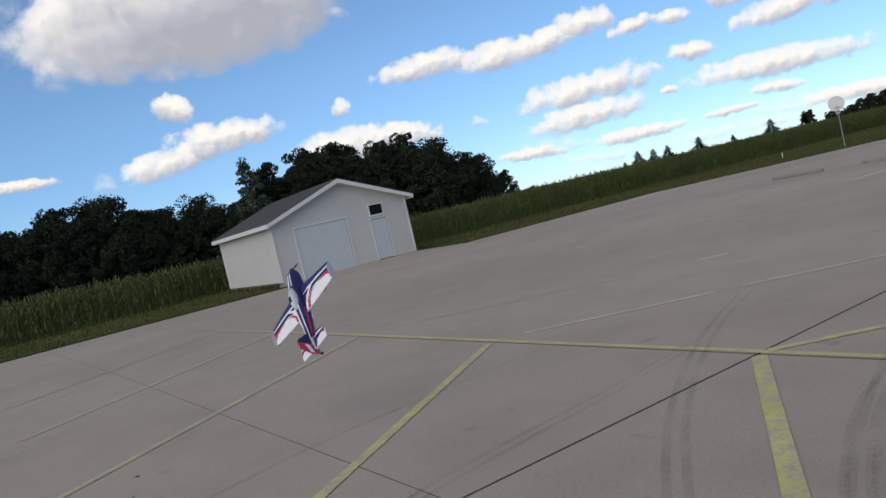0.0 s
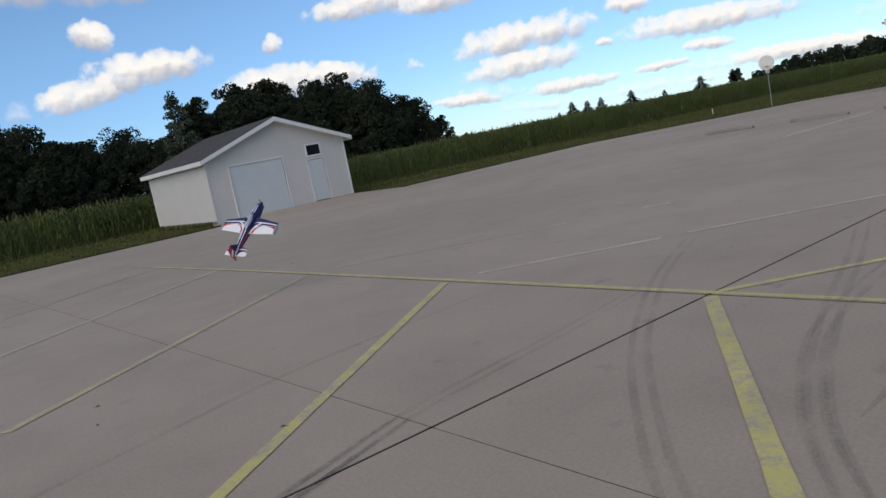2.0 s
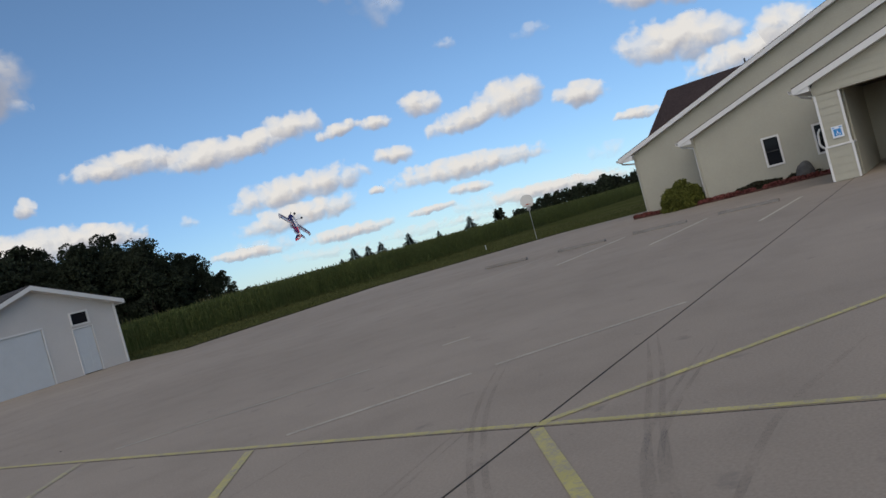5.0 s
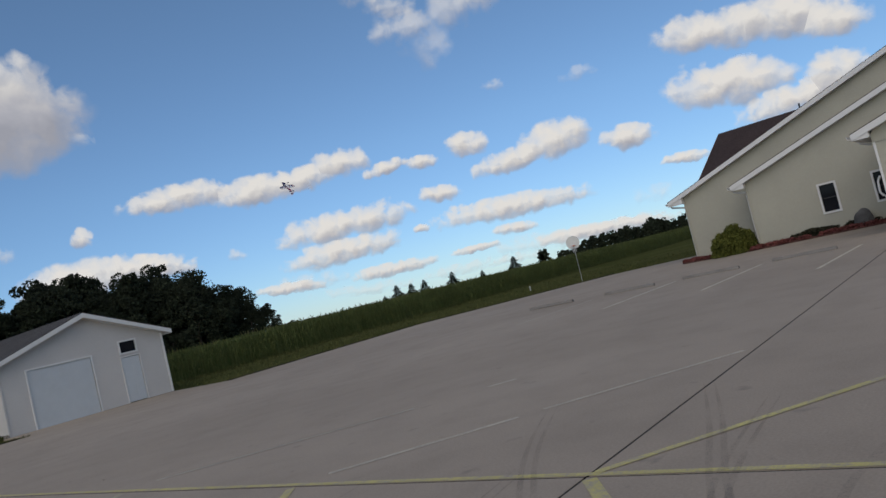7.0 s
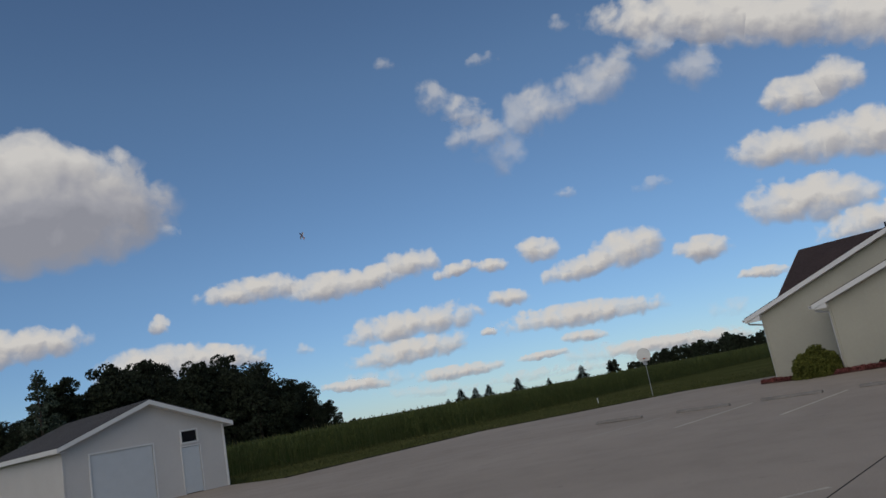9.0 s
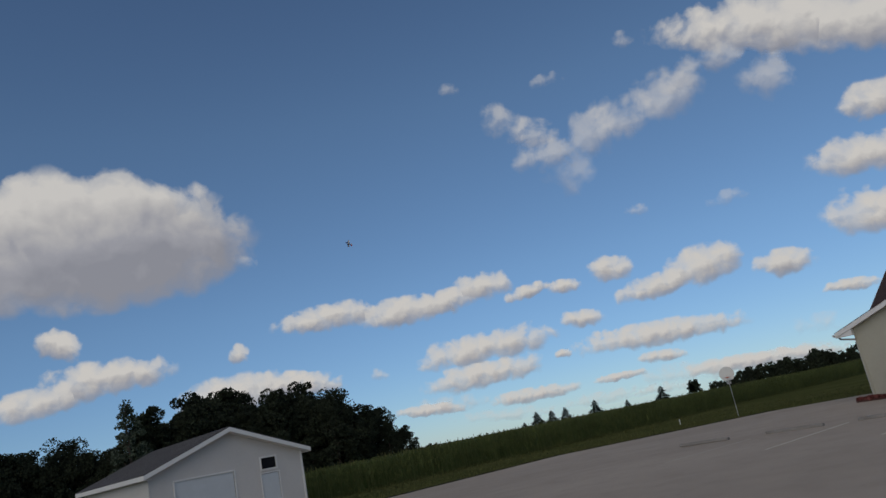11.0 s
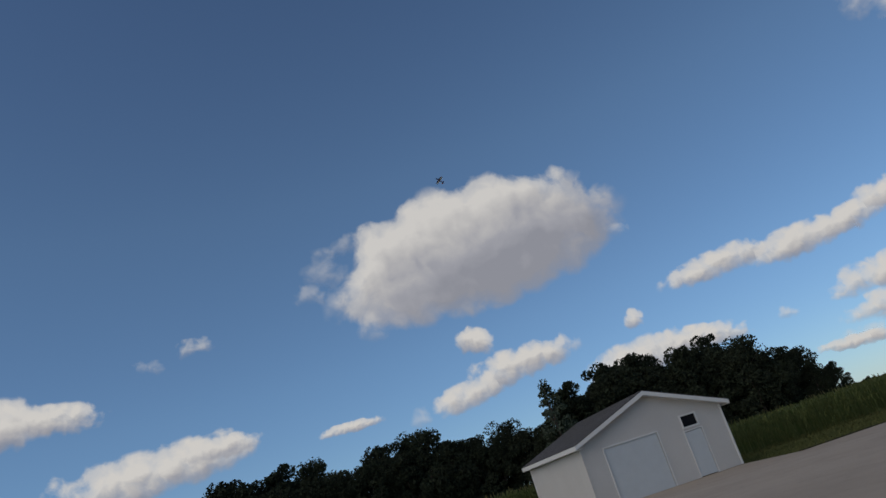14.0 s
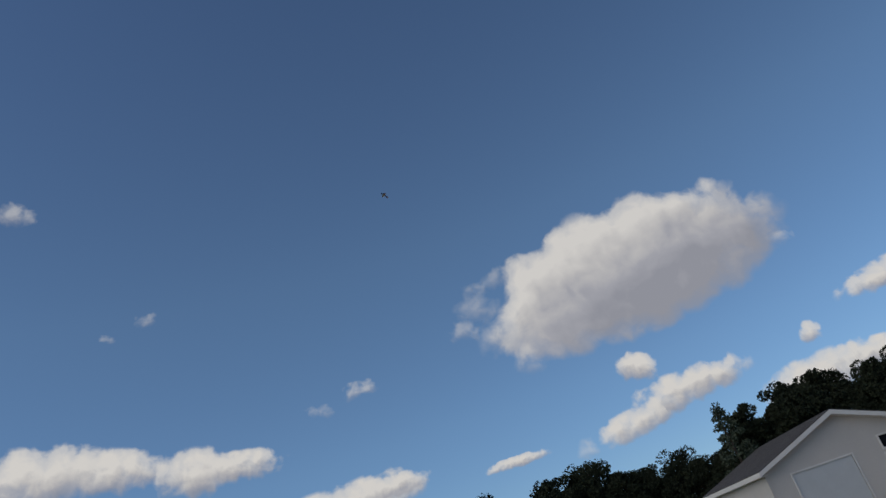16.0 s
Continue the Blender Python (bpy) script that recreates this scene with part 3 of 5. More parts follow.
def shed():
    x0, x1, y0, y1, zb = 12.12, 19.30, 32.86, 41.2, -0.15
    wall_h, slope, over, lip = 2.91, 0.37, 0.33, 0.42
    sh = thing("shed", (0, 0, zb), "white vinyl-sided shed with a garage door and dark grey gable roof", "shed")
    mid, ridge = (x0 + x1) / 2, wall_h + (x1 - x0) / 2 * slope
    gd, md, wn = (13.19, 15.85, 0.0, 2.40), (17.17, 18.05, 0.0, 2.05), (17.225, 17.945, 2.26, 2.74)
    front = lap_siding(bmesh.new(), 0.004, ridge - 0.02, gable_ends(x0, x1, wall_h, slope), lambda a, z, o: (a, y0 - o, z), 0.115, deep=0.009, holes=
                       [(gd[0], gd[1], 0.0, gd[3]), (md[0], md[1], 0.0, md[3]), wn])
    part("wall", front, SIDING_WHITE, sh, "white lapped vinyl siding")["kind"] = "stuff"
    part("wall", lap_siding(bmesh.new(), 0.12, wall_h, lambda z: (y0, y1), lambda a, z, o: (x0 - o, a, z), 0.115, deep=0.011), SIDING_WHITE, sh)["kind"] = "stuff"
    part("wall", lap_siding(bmesh.new(), 0.12, wall_h, lambda z: (y0, y1), lambda a, z, o: (x1 + o, a, z), 0.115, deep=0.011), SIDING_WHITE, sh)["kind"] = "stuff"
    part("wall", lap_siding(bmesh.new(), 0.12, ridge - 0.02, gable_ends(x0, x1, wall_h, slope), lambda a, z, o: (a, y1 + o, z), 0.115, deep=0.011), SIDING_WHITE, sh)["kind"] = "stuff"
    bm = bmesh.new()
    box(bm, (x0 - 0.03, y0 + 0.02, -0.1), (x0 + 0.12, y1, 0.12))
    box(bm, (x1 - 0.12, y0 + 0.02, -0.1), (x1 + 0.03, y1, 0.12))
    for a, b in ((x0, gd[0] - 0.07), (gd[1] + 0.07, md[0] - 0.08), (md[1] + 0.08, x1)):
        box(bm, (a, y0 + 0.01, -0.1), (b, y0 + 0.12, 0.03))
    part("foundation", bm, FOUNDATION, sh, "grey block foundation course")
    part("corner_trim", boxed((x0 - 0.04, y0 - 0.04, 0.1), (x0 + 0.04, y0 + 0.04, wall_h), 0.006), SIDING_WHITE, sh)
    part("corner_trim", boxed((x1 - 0.045, y0 - 0.045, 0.0), (x1 + 0.045, y0 + 0.045, wall_h), 0.006), TRIM, sh)
    part("corner_trim", boxed((x0 - 0.045, y1 - 0.045, 0.1), (x0 + 0.045, y1 + 0.045, wall_h), 0.006), TRIM, sh)
    # roof
    e = wall_h - over * slope + 0.10
    top = ridge + 0.10
    yl, yr = y0 - lip, y1 + lip
    roof_plate(sh, "roof", (x0 - over, yl, e), (x0 - over, yr, e), (mid, yr, top), (mid, yl, top), 0.06, ROOF_GREY)
    roof_plate(sh, "roof", (x1 + over, yl, e), (x1 + over, yr, e), (mid, yr, top), (mid, yl, top), 0.06, ROOF_GREY)
    for s in (-1, 1):
        xe = x0 - over if s < 0 else x1 + over
        bm = prism(bmesh.new(), [(xe, e - 0.03), (mid, top - 0.03), (mid, top - 0.22), (xe, e - 0.21)], 0.03, lambda a, b, c: (a, yl - 0.022 + c, b))
        part("rake_board", bm, TRIM, sh, "white rake board")
        bm = prism(bmesh.new(), [(xe, e - 0.21), (mid, top - 0.22), (mid, top - 0.20), (xe, e - 0.19)], lip, lambda a, b, c: (a, yl + 0.01 + c, b))
        part("soffit", bm, TRIM, sh)
        part("fascia", boxed((xe - 0.012, yl, e - 0.21), (xe + 0.012, yr, e - 0.02), 0.004), TRIM, sh)
        xa, xb = (xe, x0) if s < 0 else (x1, xe)
        part("soffit", boxed((xa, yl, e - 0.22), (xb, yr, e - 0.20)), TRIM, sh)
    # garage door
    gdoor = part("garage_door", boxed((gd[0], y0 + 0.03, 0.0), (gd[1], y0 + 0.08, gd[3])), DOOR_WHITE, sh, "pale grey-white sectional garage door")
    for i in range(4):
        bm = boxed((gd[0] + 0.01, y0 + 0.012, i * 0.6 + 0.001), (gd[1] - 0.01, y0 + 0.034, i * 0.6 + 0.599), 0.0015)
        part("panel", bm, DOOR_WHITE, gdoor)
    for a, b in (((gd[0] - 0.07, 0), (gd[0], gd[3] + 0.07)), ((gd[1], 0), (gd[1] + 0.07, gd[3] + 0.07)), ((gd[0], gd[3]), (gd[1], gd[3] + 0.07))):
        part("door_trim", boxed((a[0], y0 - 0.04, a[1]), (b[0], y0 + 0.06, b[1]), 0.006), TRIM, sh)
    # side door
    door = part("door", boxed((md[0] + 0.02, y0 + 0.0, 0.03), (md[1] - 0.02, y0 + 0.05, md[3] - 0.02), 0.004), DOOR_WHITE, sh, "plain white entry door")
    for zz in (0.2, 1.1):
        for xx in (md[0] + 0.12, md[0] + 0.49):
            part("panel", boxed((xx, y0 - 0.008, zz), (xx + 0.27, y0 + 0.002, zz + 0.72), 0.003), DOOR_WHITE, door)
    kb = bmesh.new()
    tube(kb, (md[1] - 0.09, y0 - 0.012, 1.0), (md[1] - 0.09, y0 - 0.06, 1.0), 0.018)
    bmesh.ops.create_uvsphere(kb, u_segments=10, v_segments=6, radius=0.03, matrix=Matrix.Translation((md[1] - 0.09, y0 - 0.075, 1.0)))
    part("door_knob", kb, STEEL, door, "metal door knob")
    for a, b in (((md[0] - 0.045, 0), (md[0], md[3] + 0.045)), ((md[1], 0), (md[1] + 0.045, md[3] + 0.045)), ((md[0], md[3]), (md[1], md[3] + 0.045))):
        part("door_trim", boxed((a[0], y0 - 0.035, a[1]), (b[0], y0 + 0.06, b[1]), 0.005), TRIM, sh)
    window(sh, wn, lambda a, z, o: (a, y0 - o, z), False)
    return sh


def window(parent, o, to, sash=True):
    """A window in the opening o = (a0, a1, z0, z1): frame, sill, panes, all mapped by to(along, height, outwards)."""
    a0, a1, z0, z1 = o
    w = 0.075

    def bar(p, q, deep=(-0.08, 0.045)):
        bm = bmesh.new()
        vs = [bm.verts.new(to(a, z, d)) for d in deep for a, z in ((p[0], p[1]), (q[0], p[1]), (q[0], q[1]), (p[0], q[1]))]
        for f in ((0, 1, 2, 3), (4, 5, 6, 7), (0, 1, 5, 4), (1, 2, 6, 5), (2, 3, 7, 6), (3, 0, 4, 7)):
            bm.faces.new([vs[i] for i in f])
        bmesh.ops.recalc_face_normals(bm, faces=bm.faces)
        bmesh.ops.bevel(bm, geom=list(bm.edges), offset=0.004, segments=1, affect="EDGES")
        return bm
    win = part("window", bar((a0 - w, z1), (a1 + w, z1 + w)), TRIM, parent, "white-framed window with dark glass")
    part("sill", bar((a0 - w, z0 - w), (a1 + w, z0), (-0.08, 0.06)), TRIM, win)
    part("frame", bar((a0 - w, z0), (a0, z1)), TRIM, win)
    part("frame", bar((a1, z0), (a1 + w, z1)), TRIM, win)
    if sash:
        zm = (z0 + z1) / 2
        part("sash_rail", bar((a0, zm - 0.022), (a1, zm + 0.022), (-0.05, 0.0)), SHADOW_GAP, win, "dark meeting rail")
        part("pane", bar((a0, z0), (a1, zm - 0.022), (-0.06, -0.03)), GLASS, win)
        part("pane", bar((a0, zm + 0.022), (a1, z1), (-0.06, -0.025)), GLASS, win)
    else:
        part("pane", bar((a0, z0), (a1, z1), (-0.06, -0.03)), GLASS, win)


# ---- house ----
def gabled_wing(house, xf, xb, half, z_eave, slope, over, lip, holes=(), roof_mat=None, course=0.115):
    """A gabled block facing -x, from xf back to xb, with its ridge over y = 0."""
    ridge = z_eave + half * slope
    board_wall(house, SIDING_CREAM, 0.12, ridge - 0.02, gable_ends(-half, half, z_eave, slope), lambda a, z, o: (xf - o, a, z), course, holes,
               label="cream lapped siding")
    for s in (-1, 1):
        board_wall(house, SIDING_CREAM, 0.12, z_eave, lambda z: (xf, xb), lambda a, z, o: (a, s * (half + o), z), course)
        part("corner_trim", boxed((xf - 0.045, s * half - 0.045, 0.1), (xf + 0.045, s * half + 0.045, z_eave), 0.006), SIDING_CREAM, house)
    part("foundation", boxed((xf + 0.01, -half, -0.05), (xf + 0.15, half, 0.12)), FOUNDATION, house)
    e, top, yo, xl = z_eave - over * slope + 0.14, ridge + 0.14, half + over, xf - lip
    for s in (-1, 1):
        roof_plate(house, "roof", (xl, s * yo, e), (xb, s * yo, e), (xb, 0, top), (xl, 0, top), 0.06, roof_mat or ROOF_BROWN)
        bm = prism(bmesh.new(), [(s * yo, e - 0.02), (0, top - 0.02), (0, top - 0.23), (s * yo, e - 0.21)], 0.03, lambda a, b, c: (xl - 0.022 + c, a, b))
        part("rake_board", bm, TRIM, house, "white rake board")
        bm = prism(bmesh.new(), [(s * yo, e - 0.22), (0, top - 0.23), (0, top - 0.21), (s * yo, e - 0.20)], lip, lambda a, b, c: (xl + 0.01 + c, a, b))
        part("soffit", bm, TRIM, house)
        # boxed eave return with its gutter
        part("eave_return", prism(bmesh.new(), [(s * half, e - 0.22), (s * yo, e - 0.22), (s * yo, e - 0.20), (s * half, e - 0.22 + over * slope)], lip,
                                  lambda a, b, c: (xl + 0.01 + c, a, b)), TRIM, house)
        gm = prism(bmesh.new(), [(0, 0), (0.10, 0), (0.13, 0.11), (0.115, 0.11), (0.09, 0.015), (0.012, 0.015), (0.012, 0.11), (0, 0.11)], xb - xl,
                   lambda a, b, c: (xl + c, s * (yo + a), e - 0.16 + b))
        part("gutter", gm, TRIM, house, "white gutter")
        ds = bmesh.new()
        pts = [(xf + 0.15, s * (yo + 0.06), e - 0.16), (xf + 0.15, s * (yo + 0.02), e - 0.28), (xf + 0.15, s * (half + 0.09), e - 0.42), (xf + 0.15, s * (half + 0.09), 0.1)]
        for p, q in zip(pts, pts[1:]):
            tube(ds, p, q, 0.04, n=6)
        part("downspout", ds, TRIM, house, "white downspout")


def house():
    h = thing("house", (0, 0, 0), "cream-sided building with nested gables, white trim and brown roof", "house")
    # rear block with a cross roof
    xe, xr, ze, zr, ye = 38.4, 46.0, 2.85, 6.55, 13.9
    board_wall(h, SIDING_CREAM, 0.12, ze, lambda z: (-13.5, 13.5), lambda a, z, o: (39.0 - o, a, z), 0.2)
    roof_plate(h, "roof", (xe, -ye, ze), (xe, ye, ze), (xr, ye, zr), (xr, -ye, zr), 0.08, ROOF_BROWN)
    roof_plate(h, "roof", (2 * xr - xe, -ye, ze), (2 * xr - xe, ye, ze), (xr, ye, zr), (xr, -ye, zr), 0.08, ROOF_BROWN)
    for s in (-1, 1):
        part("wall", prism(bmesh.new(), [(39, 0), (53, 0), (53, 3.0), (xr, zr - 0.2), (39, 3.0)], 0.15, lambda a, b, c: (a, s * (13.5 - c), b)), SIDING_CREAM, h)
        part("rake_board", prism(bmesh.new(), [(xe, ze - 0.2), (xr, zr - 0.2), (xr, zr - 0.01), (xe, ze - 0.01)], 0.03, lambda a, b, c: (a, s * (ye + c), b)), TRIM, h)
    part("vent_pipe", tube(bmesh.new(), (xr - 0.4, 9.2, zr - 0.3), (xr - 0.4, 9.2, zr + 0.25), 0.05), CARBON, h, "dark roof vent pipe")
    gabled_wing(h, 35.5, 40.5, 13.1, 3.07, 0.372, 0.70, 0.35)
    wins = [(6.245, 6.795, 0.885, 1.965), (4.31, 4.86, 0.885, 1.965)]
    gabled_wing(h, 33.0, 35.5, 9.5, 2.91, 0.352, 0.55, 0.35, wins)
    for w in wins:
        window(h, w, lambda a, z, o: (33.0 - o, a, z))
    portico(h)
    return h


def portico(h):
    xf, xb, half, ze, slope = 26.3, 33.0, 3.70, 2.78, 0.335
    # clad columns with a wider panelled base
    for s in (1, -1):
        part("side_wall", boxed((xf + 0.78, 2.92 if s > 0 else -3.62, 0.0), (xb, 3.62 if s > 0 else -2.92, ze)), SIDING_CREAM, h)
        for x in (xf,):
            ya, yb = sorted((s * 2.95, s * 3.70))
            col = part("column", boxed((x + 0.03, ya + 0.03, 1.1), (x + 0.74, yb - 0.03, ze)), SIDING_CREAM, h, "square column clad in cream siding")
            for k, (z0, z1, g) in enumerate(((0.02, 1.08, 0.0), (1.14, ze, 0.035))):
                bm = lap_siding(bmesh.new(), z0, z1, lambda z: (ya + g, yb - g), lambda a, z, o: (x + g - o, a, z), 0.24, thick=0.01)
                part("cladding", bm, SIDING_CREAM, col)["kind"] = "stuff"
                bm = lap_siding(bmesh.new(), z0, z1, lambda z: (x + g, x + 0.77 - g), lambda a, z, o: (a, yb - g + o, z), 0.24, thick=0.01)
                part("cladding", bm, SIDING_CREAM, col)["kind"] = "stuff"
                bm = lap_siding(bmesh.new(), z0, z1, lambda z: (x + g, x + 0.77 - g), lambda a, z, o: (a, ya + g - o, z), 0.24, thick=0.01)
                part("cladding", bm, SIDING_CREAM, col)["kind"] = "stuff"
                for yy in (ya + g, yb - g):
                    part("corner_trim", boxed((x + g - 0.03, yy - 0.035, z0), (x + g + 0.05, yy + 0.035, z1), 0.005), TRIM, col)
            part("base_core", boxed((x + 0.02, ya + 0.02, 0.0), (x + 0.76, yb - 0.02, 1.09)), SIDING_CREAM, col)
            part("ledge", boxed((x - 0.05, ya - 0.04, 1.08), (x + 0.82, yb + 0.04, 1.14), 0.01), TRIM, col, "white ledge")
    part("beam", boxed((xf + 0.02, -half, ze), (xf + 0.7, half, ze + 0.14), 0.01), SIDING_CREAM, h, "cream porch beam")
    for s in (1, -1):
        ya, yb = sorted((s * 2.9, s * 3.66))
        part("beam", boxed((xf + 0.7, ya, ze), (xb, yb, ze + 0.14)), SIDING_CREAM, h)
    for s in (1, -1):
        ya, yb = sorted((s * 3.5, s * 3.66))
        part("side_wall", boxed((xf + 0.3, ya, ze + 0.14), (xb, yb, ze + 0.42)), SIDING_CREAM, h)
    part("porch_ceiling", boxed((xf + 0.3, -half + 0.1, ze + 0.14), (xb, half - 0.1, ze + 0.18)), BARK, h, "dark porch ceiling")
    eave = ze + 0.40
    ridge = eave + half * slope
    board_wall(h, SIDING_CREAM, ze + 0.05, ridge - 0.02, gable_ends(-half, half, eave, slope), lambda a, z, o: (xf - o, a, z), 0.2)
    over, lip = 0.48, 0.35
    e, top, yo, xl = eave - over * slope + 0.16, ridge + 0.16, half + over, xf - lip
    for s in (-1, 1):
        roof_plate(h, "roof", (xl, s * yo, e), (xb, s * yo, e), (xb, 0, top), (xl, 0, top), 0.06, ROOF_BROWN)
        part("rake_board", prism(bmesh.new(), [(s * yo, e - 0.02), (0, top - 0.02), (0, top - 0.23), (s * yo, e - 0.21)], 0.03,
                                 lambda a, b, c: (xl - 0.022 + c, a, b)), TRIM, h)
        part("soffit", prism(bmesh.new(), [(s * yo, e - 0.22), (0, top - 0.23), (0, top - 0.21), (s * yo, e - 0.20)], lip, lambda a, b, c: (xl + 0.01 + c, a, b)), TRIM, h)
        part("eave_return", prism(bmesh.new(), [(s * half, e - 0.22), (s * yo, e - 0.22), (s * yo, e - 0.20), (s * half, e - 0.22 + over * slope)], lip,
                                  lambda a, b, c: (xl + 0.01 + c, a, b)), TRIM, h)
        part("soffit", boxed((xl + lip, *(sorted((s * half, s * yo))[:1]), e - 0.22), (xb, sorted((s * half, s * yo))[1], e - 0.20)), TRIM, h)
        part("gutter", prism(bmesh.new(), [(0, 0), (0.10, 0), (0.13, 0.11), (0.115, 0.11), (0.09, 0.015), (0.012, 0.015), (0.012, 0.11), (0, 0.11)], xb - xl,
                             lambda a, b, c: (xl + c, s * (yo + a), e - 0.16 + b)), TRIM, h)
    ds = bmesh.new()
    pts = [(xf + 0.5, half + over, e - 0.16), (xf + 0.5, half + over - 0.1, e - 0.3), (xf + 0.5, half + 0.1, e - 0.42)]
    for p, q in zip(pts, pts[1:]):
        tube(ds, p, q, 0.04, n=6)
    part("downspout", ds, TRIM, h, "white downspout")
    ds = bmesh.new()
    pts = [(xf + 0.4, 3.79, 1.75), (xf + 0.4, 3.88, 1.6), (xf + 0.4, 3.90, 1.25), (xf + 0.4, 3.81, 1.12)]
    for p, q in zip(pts, pts[1:]):
        tube(ds, p, q, 0.035, n=6)
    part("downspout", ds, TRIM, h, "white downspout elbow")


def access_sign():
    s = thing("access_sign", (26.27, 3.27, 1.34), "small blue accessible parking sign on the porch column", "sign")
    part("plate", boxed((-0.012, -0.16, 0), (0.0, 0.16, 0.36), 0.004), SIGN_WHITE, s, "pale sign plate")
    part("panel", boxed((-0.016, -0.11, 0.05), (-0.0125, 0.11, 0.27)), SIGN_BLUE, s, "blue square")
    bm = bmesh.new()
    for i in range(14):
        a, b = (radians(-200 + 230 * k / 14) for k in (i, i + 1))
        tube(bm, (-0.018, -0.01 + 0.055 * math.cos(a), 0.115 + 0.05 * math.sin(a)), (-0.018, -0.01 + 0.055 * math.cos(b), 0.115 + 0.05 * math.sin(b)), 0.008, n=5)
    tube(bm, (-0.018, 0.005, 0.225), (-0.018, 0.0, 0.13), 0.010, n=5)
    tube(bm, (-0.018, 0.0, 0.13), (-0.018, -0.06, 0.12), 0.010, n=5)
    part("symbol", bm, SIGN_WHITE, s, "white wheelchair symbol")
    for y in (-0.13, 0.07):
        part("caption_bar", boxed((-0.0155, y - 0.01, 0.30), (-0.0125, y + 0.07, 0.325)), SIGN_BLUE, s)


# ---- foliage ----
def quads(name, pts, mat, parent=None, label=""):
    """Many small blades or leaves from an array of quads (n, 4, 3), as one mesh."""
    pts = np.asarray(pts, dtype=float)
    me = bpy.data.meshes.new(name)
    n = len(pts)
    me.from_pydata(pts.reshape(-1, 3).tolist(), [], np.arange(n * 4).reshape(n, 4).tolist())
    me.materials.append(mat)
    ob = new(name, me)
    if parent:
        ob.parent = parent
    if label:
        ob["label"] = label
    return ob


def leaf_quads(rng, centre, size, stretch=1.5):
    """Leaves as small bent rhombs, each turned at random."""
    n = len(centre)
    d = rng.normal(size=(n, 3))
    d /= np.linalg.norm(d, axis=1, keepdims=True)
    e = np.cross(d, rng.normal(size=(n, 3)))
    e /= np.linalg.norm(e, axis=1, keepdims=True) + 1e-9
    s = (size * rng.uniform(0.6, 1.3, n))[:, None]
    k = np.cross(d, e) * s * 0.15
    return np.stack([centre - d * s * stretch / 2, centre + e * s / 2 + k, centre + d * s * stretch / 2, centre - e * s / 2 + k], 1)


def broad_tree(seed, height, spread, leaf, n_clump, n_leaf, mat, low=0.12, label="", group="trees of the wood"):
    """A broadleaf tree: bent tapered trunk, limbs, and a crown of clumps of leaves with gaps between."""
    rng = np.random.default_rng(seed)
    tr = thing("tree", (0, 0, 0), label, "tree", group)
    bm = bmesh.new()
    p, r = Vector((0, 0, -0.3)), height * 0.022
    ends = []
    for i in range(6):
        q = Vector((rng.normal(0, 0.12) * height * 0.12, rng.normal(0, 0.12) * height * 0.12, height * (i + 1) / 7))
        tube(bm, p, q, r * (1 - i / 7), r * (1 - (i + 1) / 7.5), 7)
        if i > 0:
            for k in range(3):
                a = rng.uniform(0, 6.28)
                out = spread * rng.uniform(0.45, 0.8) * (1.1 - i / 8)
                t = q + Vector((math.cos(a) * out, math.sin(a) * out, height * rng.uniform(0.05, 0.16)))
                tube(bm, q, t, r * 0.4 * (1 - i / 8), r * 0.1, 5)
                ends.append(t)
        p = q
    part("trunk", bm, BARK, tr, "dark trunk and limbs")
    cs = []
    for k in range(n_clump):
        u = rng.uniform(low, 1) ** 0.9
        prof = math.sin(math.pi * min(1, 0.12 + 0.88 * u) ** 0.85) ** 0.55
        a, rad = rng.uniform(0, 6.28), spread * prof * math.sqrt(rng.uniform(0.15, 1))
        cs.append((math.cos(a) * rad, math.sin(a) * rad, height * (u * 0.93 + 0.02)))
    cs += [tuple(e) for e in ends]
    pts = []
    for c in cs:
        size = spread * rng.uniform(0.16, 0.30)
        q = rng.normal(size=(n_leaf, 3))
        q *= (rng.uniform(0.3, 1, n_leaf) ** 0.4 / np.linalg.norm(q, axis=1))[:, None]
        pts.append(np.array(c) + q * size * np.array([1, 1, 0.75]))
    quads("crown", leaf_quads(rng, np.concatenate(pts), leaf), mat, tr, "dense dark green crown")
    return tr


def spruce(seed, height):
    rng = np.random.default_rng(seed)
    tr = thing("spruce", (0, 0, 0), "young dark spruce standing beyond the corn field", "tree", "spruces beyond the field")
    part("trunk", tube(bmesh.new(), (0, 0, 0), (0, 0, height), height * 0.02, 0.01, 6), BARK, tr)
    out = []
    for i in range(26):
        u = i / 26
        z = height * (0.06 + 0.92 * u)
        reach = height * 0.46 * (1 - u) ** 0.65 * (0.75 + 0.4 * rng.uniform()) + 0.06
        for k in range(13):
            a = rng.uniform(0, 6.28)
            ln = reach * rng.uniform(0.5, 1.15)
            d = np.array([math.cos(a), math.sin(a), 0])
            n = np.array([-d[1], d[0], 0])
            for f in (0.15, 0.4, 0.65, 0.88):
                c = d * ln * f + np.array([0, 0, z - ln * 0.28 * f])
                w = height * 0.10 * (1.15 - f)
                tip = d * ln * 0.22
                out.append([c - tip, c + n * w + np.array([0, 0, -0.05]), c + tip * 1.2, c - n * w + np.array([0, 0, 0.06])])
    quads("crown", out, LEAF_SPRUCE, tr, "dark needle branches")
    return tr


def way(az, d):
    return math.sin(radians(az)) * d, math.cos(radians(az)) * d


def spot(tree, az, d, turn, size, z=-0.2):
    x, y = way(az, d)
    return copy_thing(tree, pose(x, y, z, 0, 0, turn) @ Matrix.Scale(size, 4))


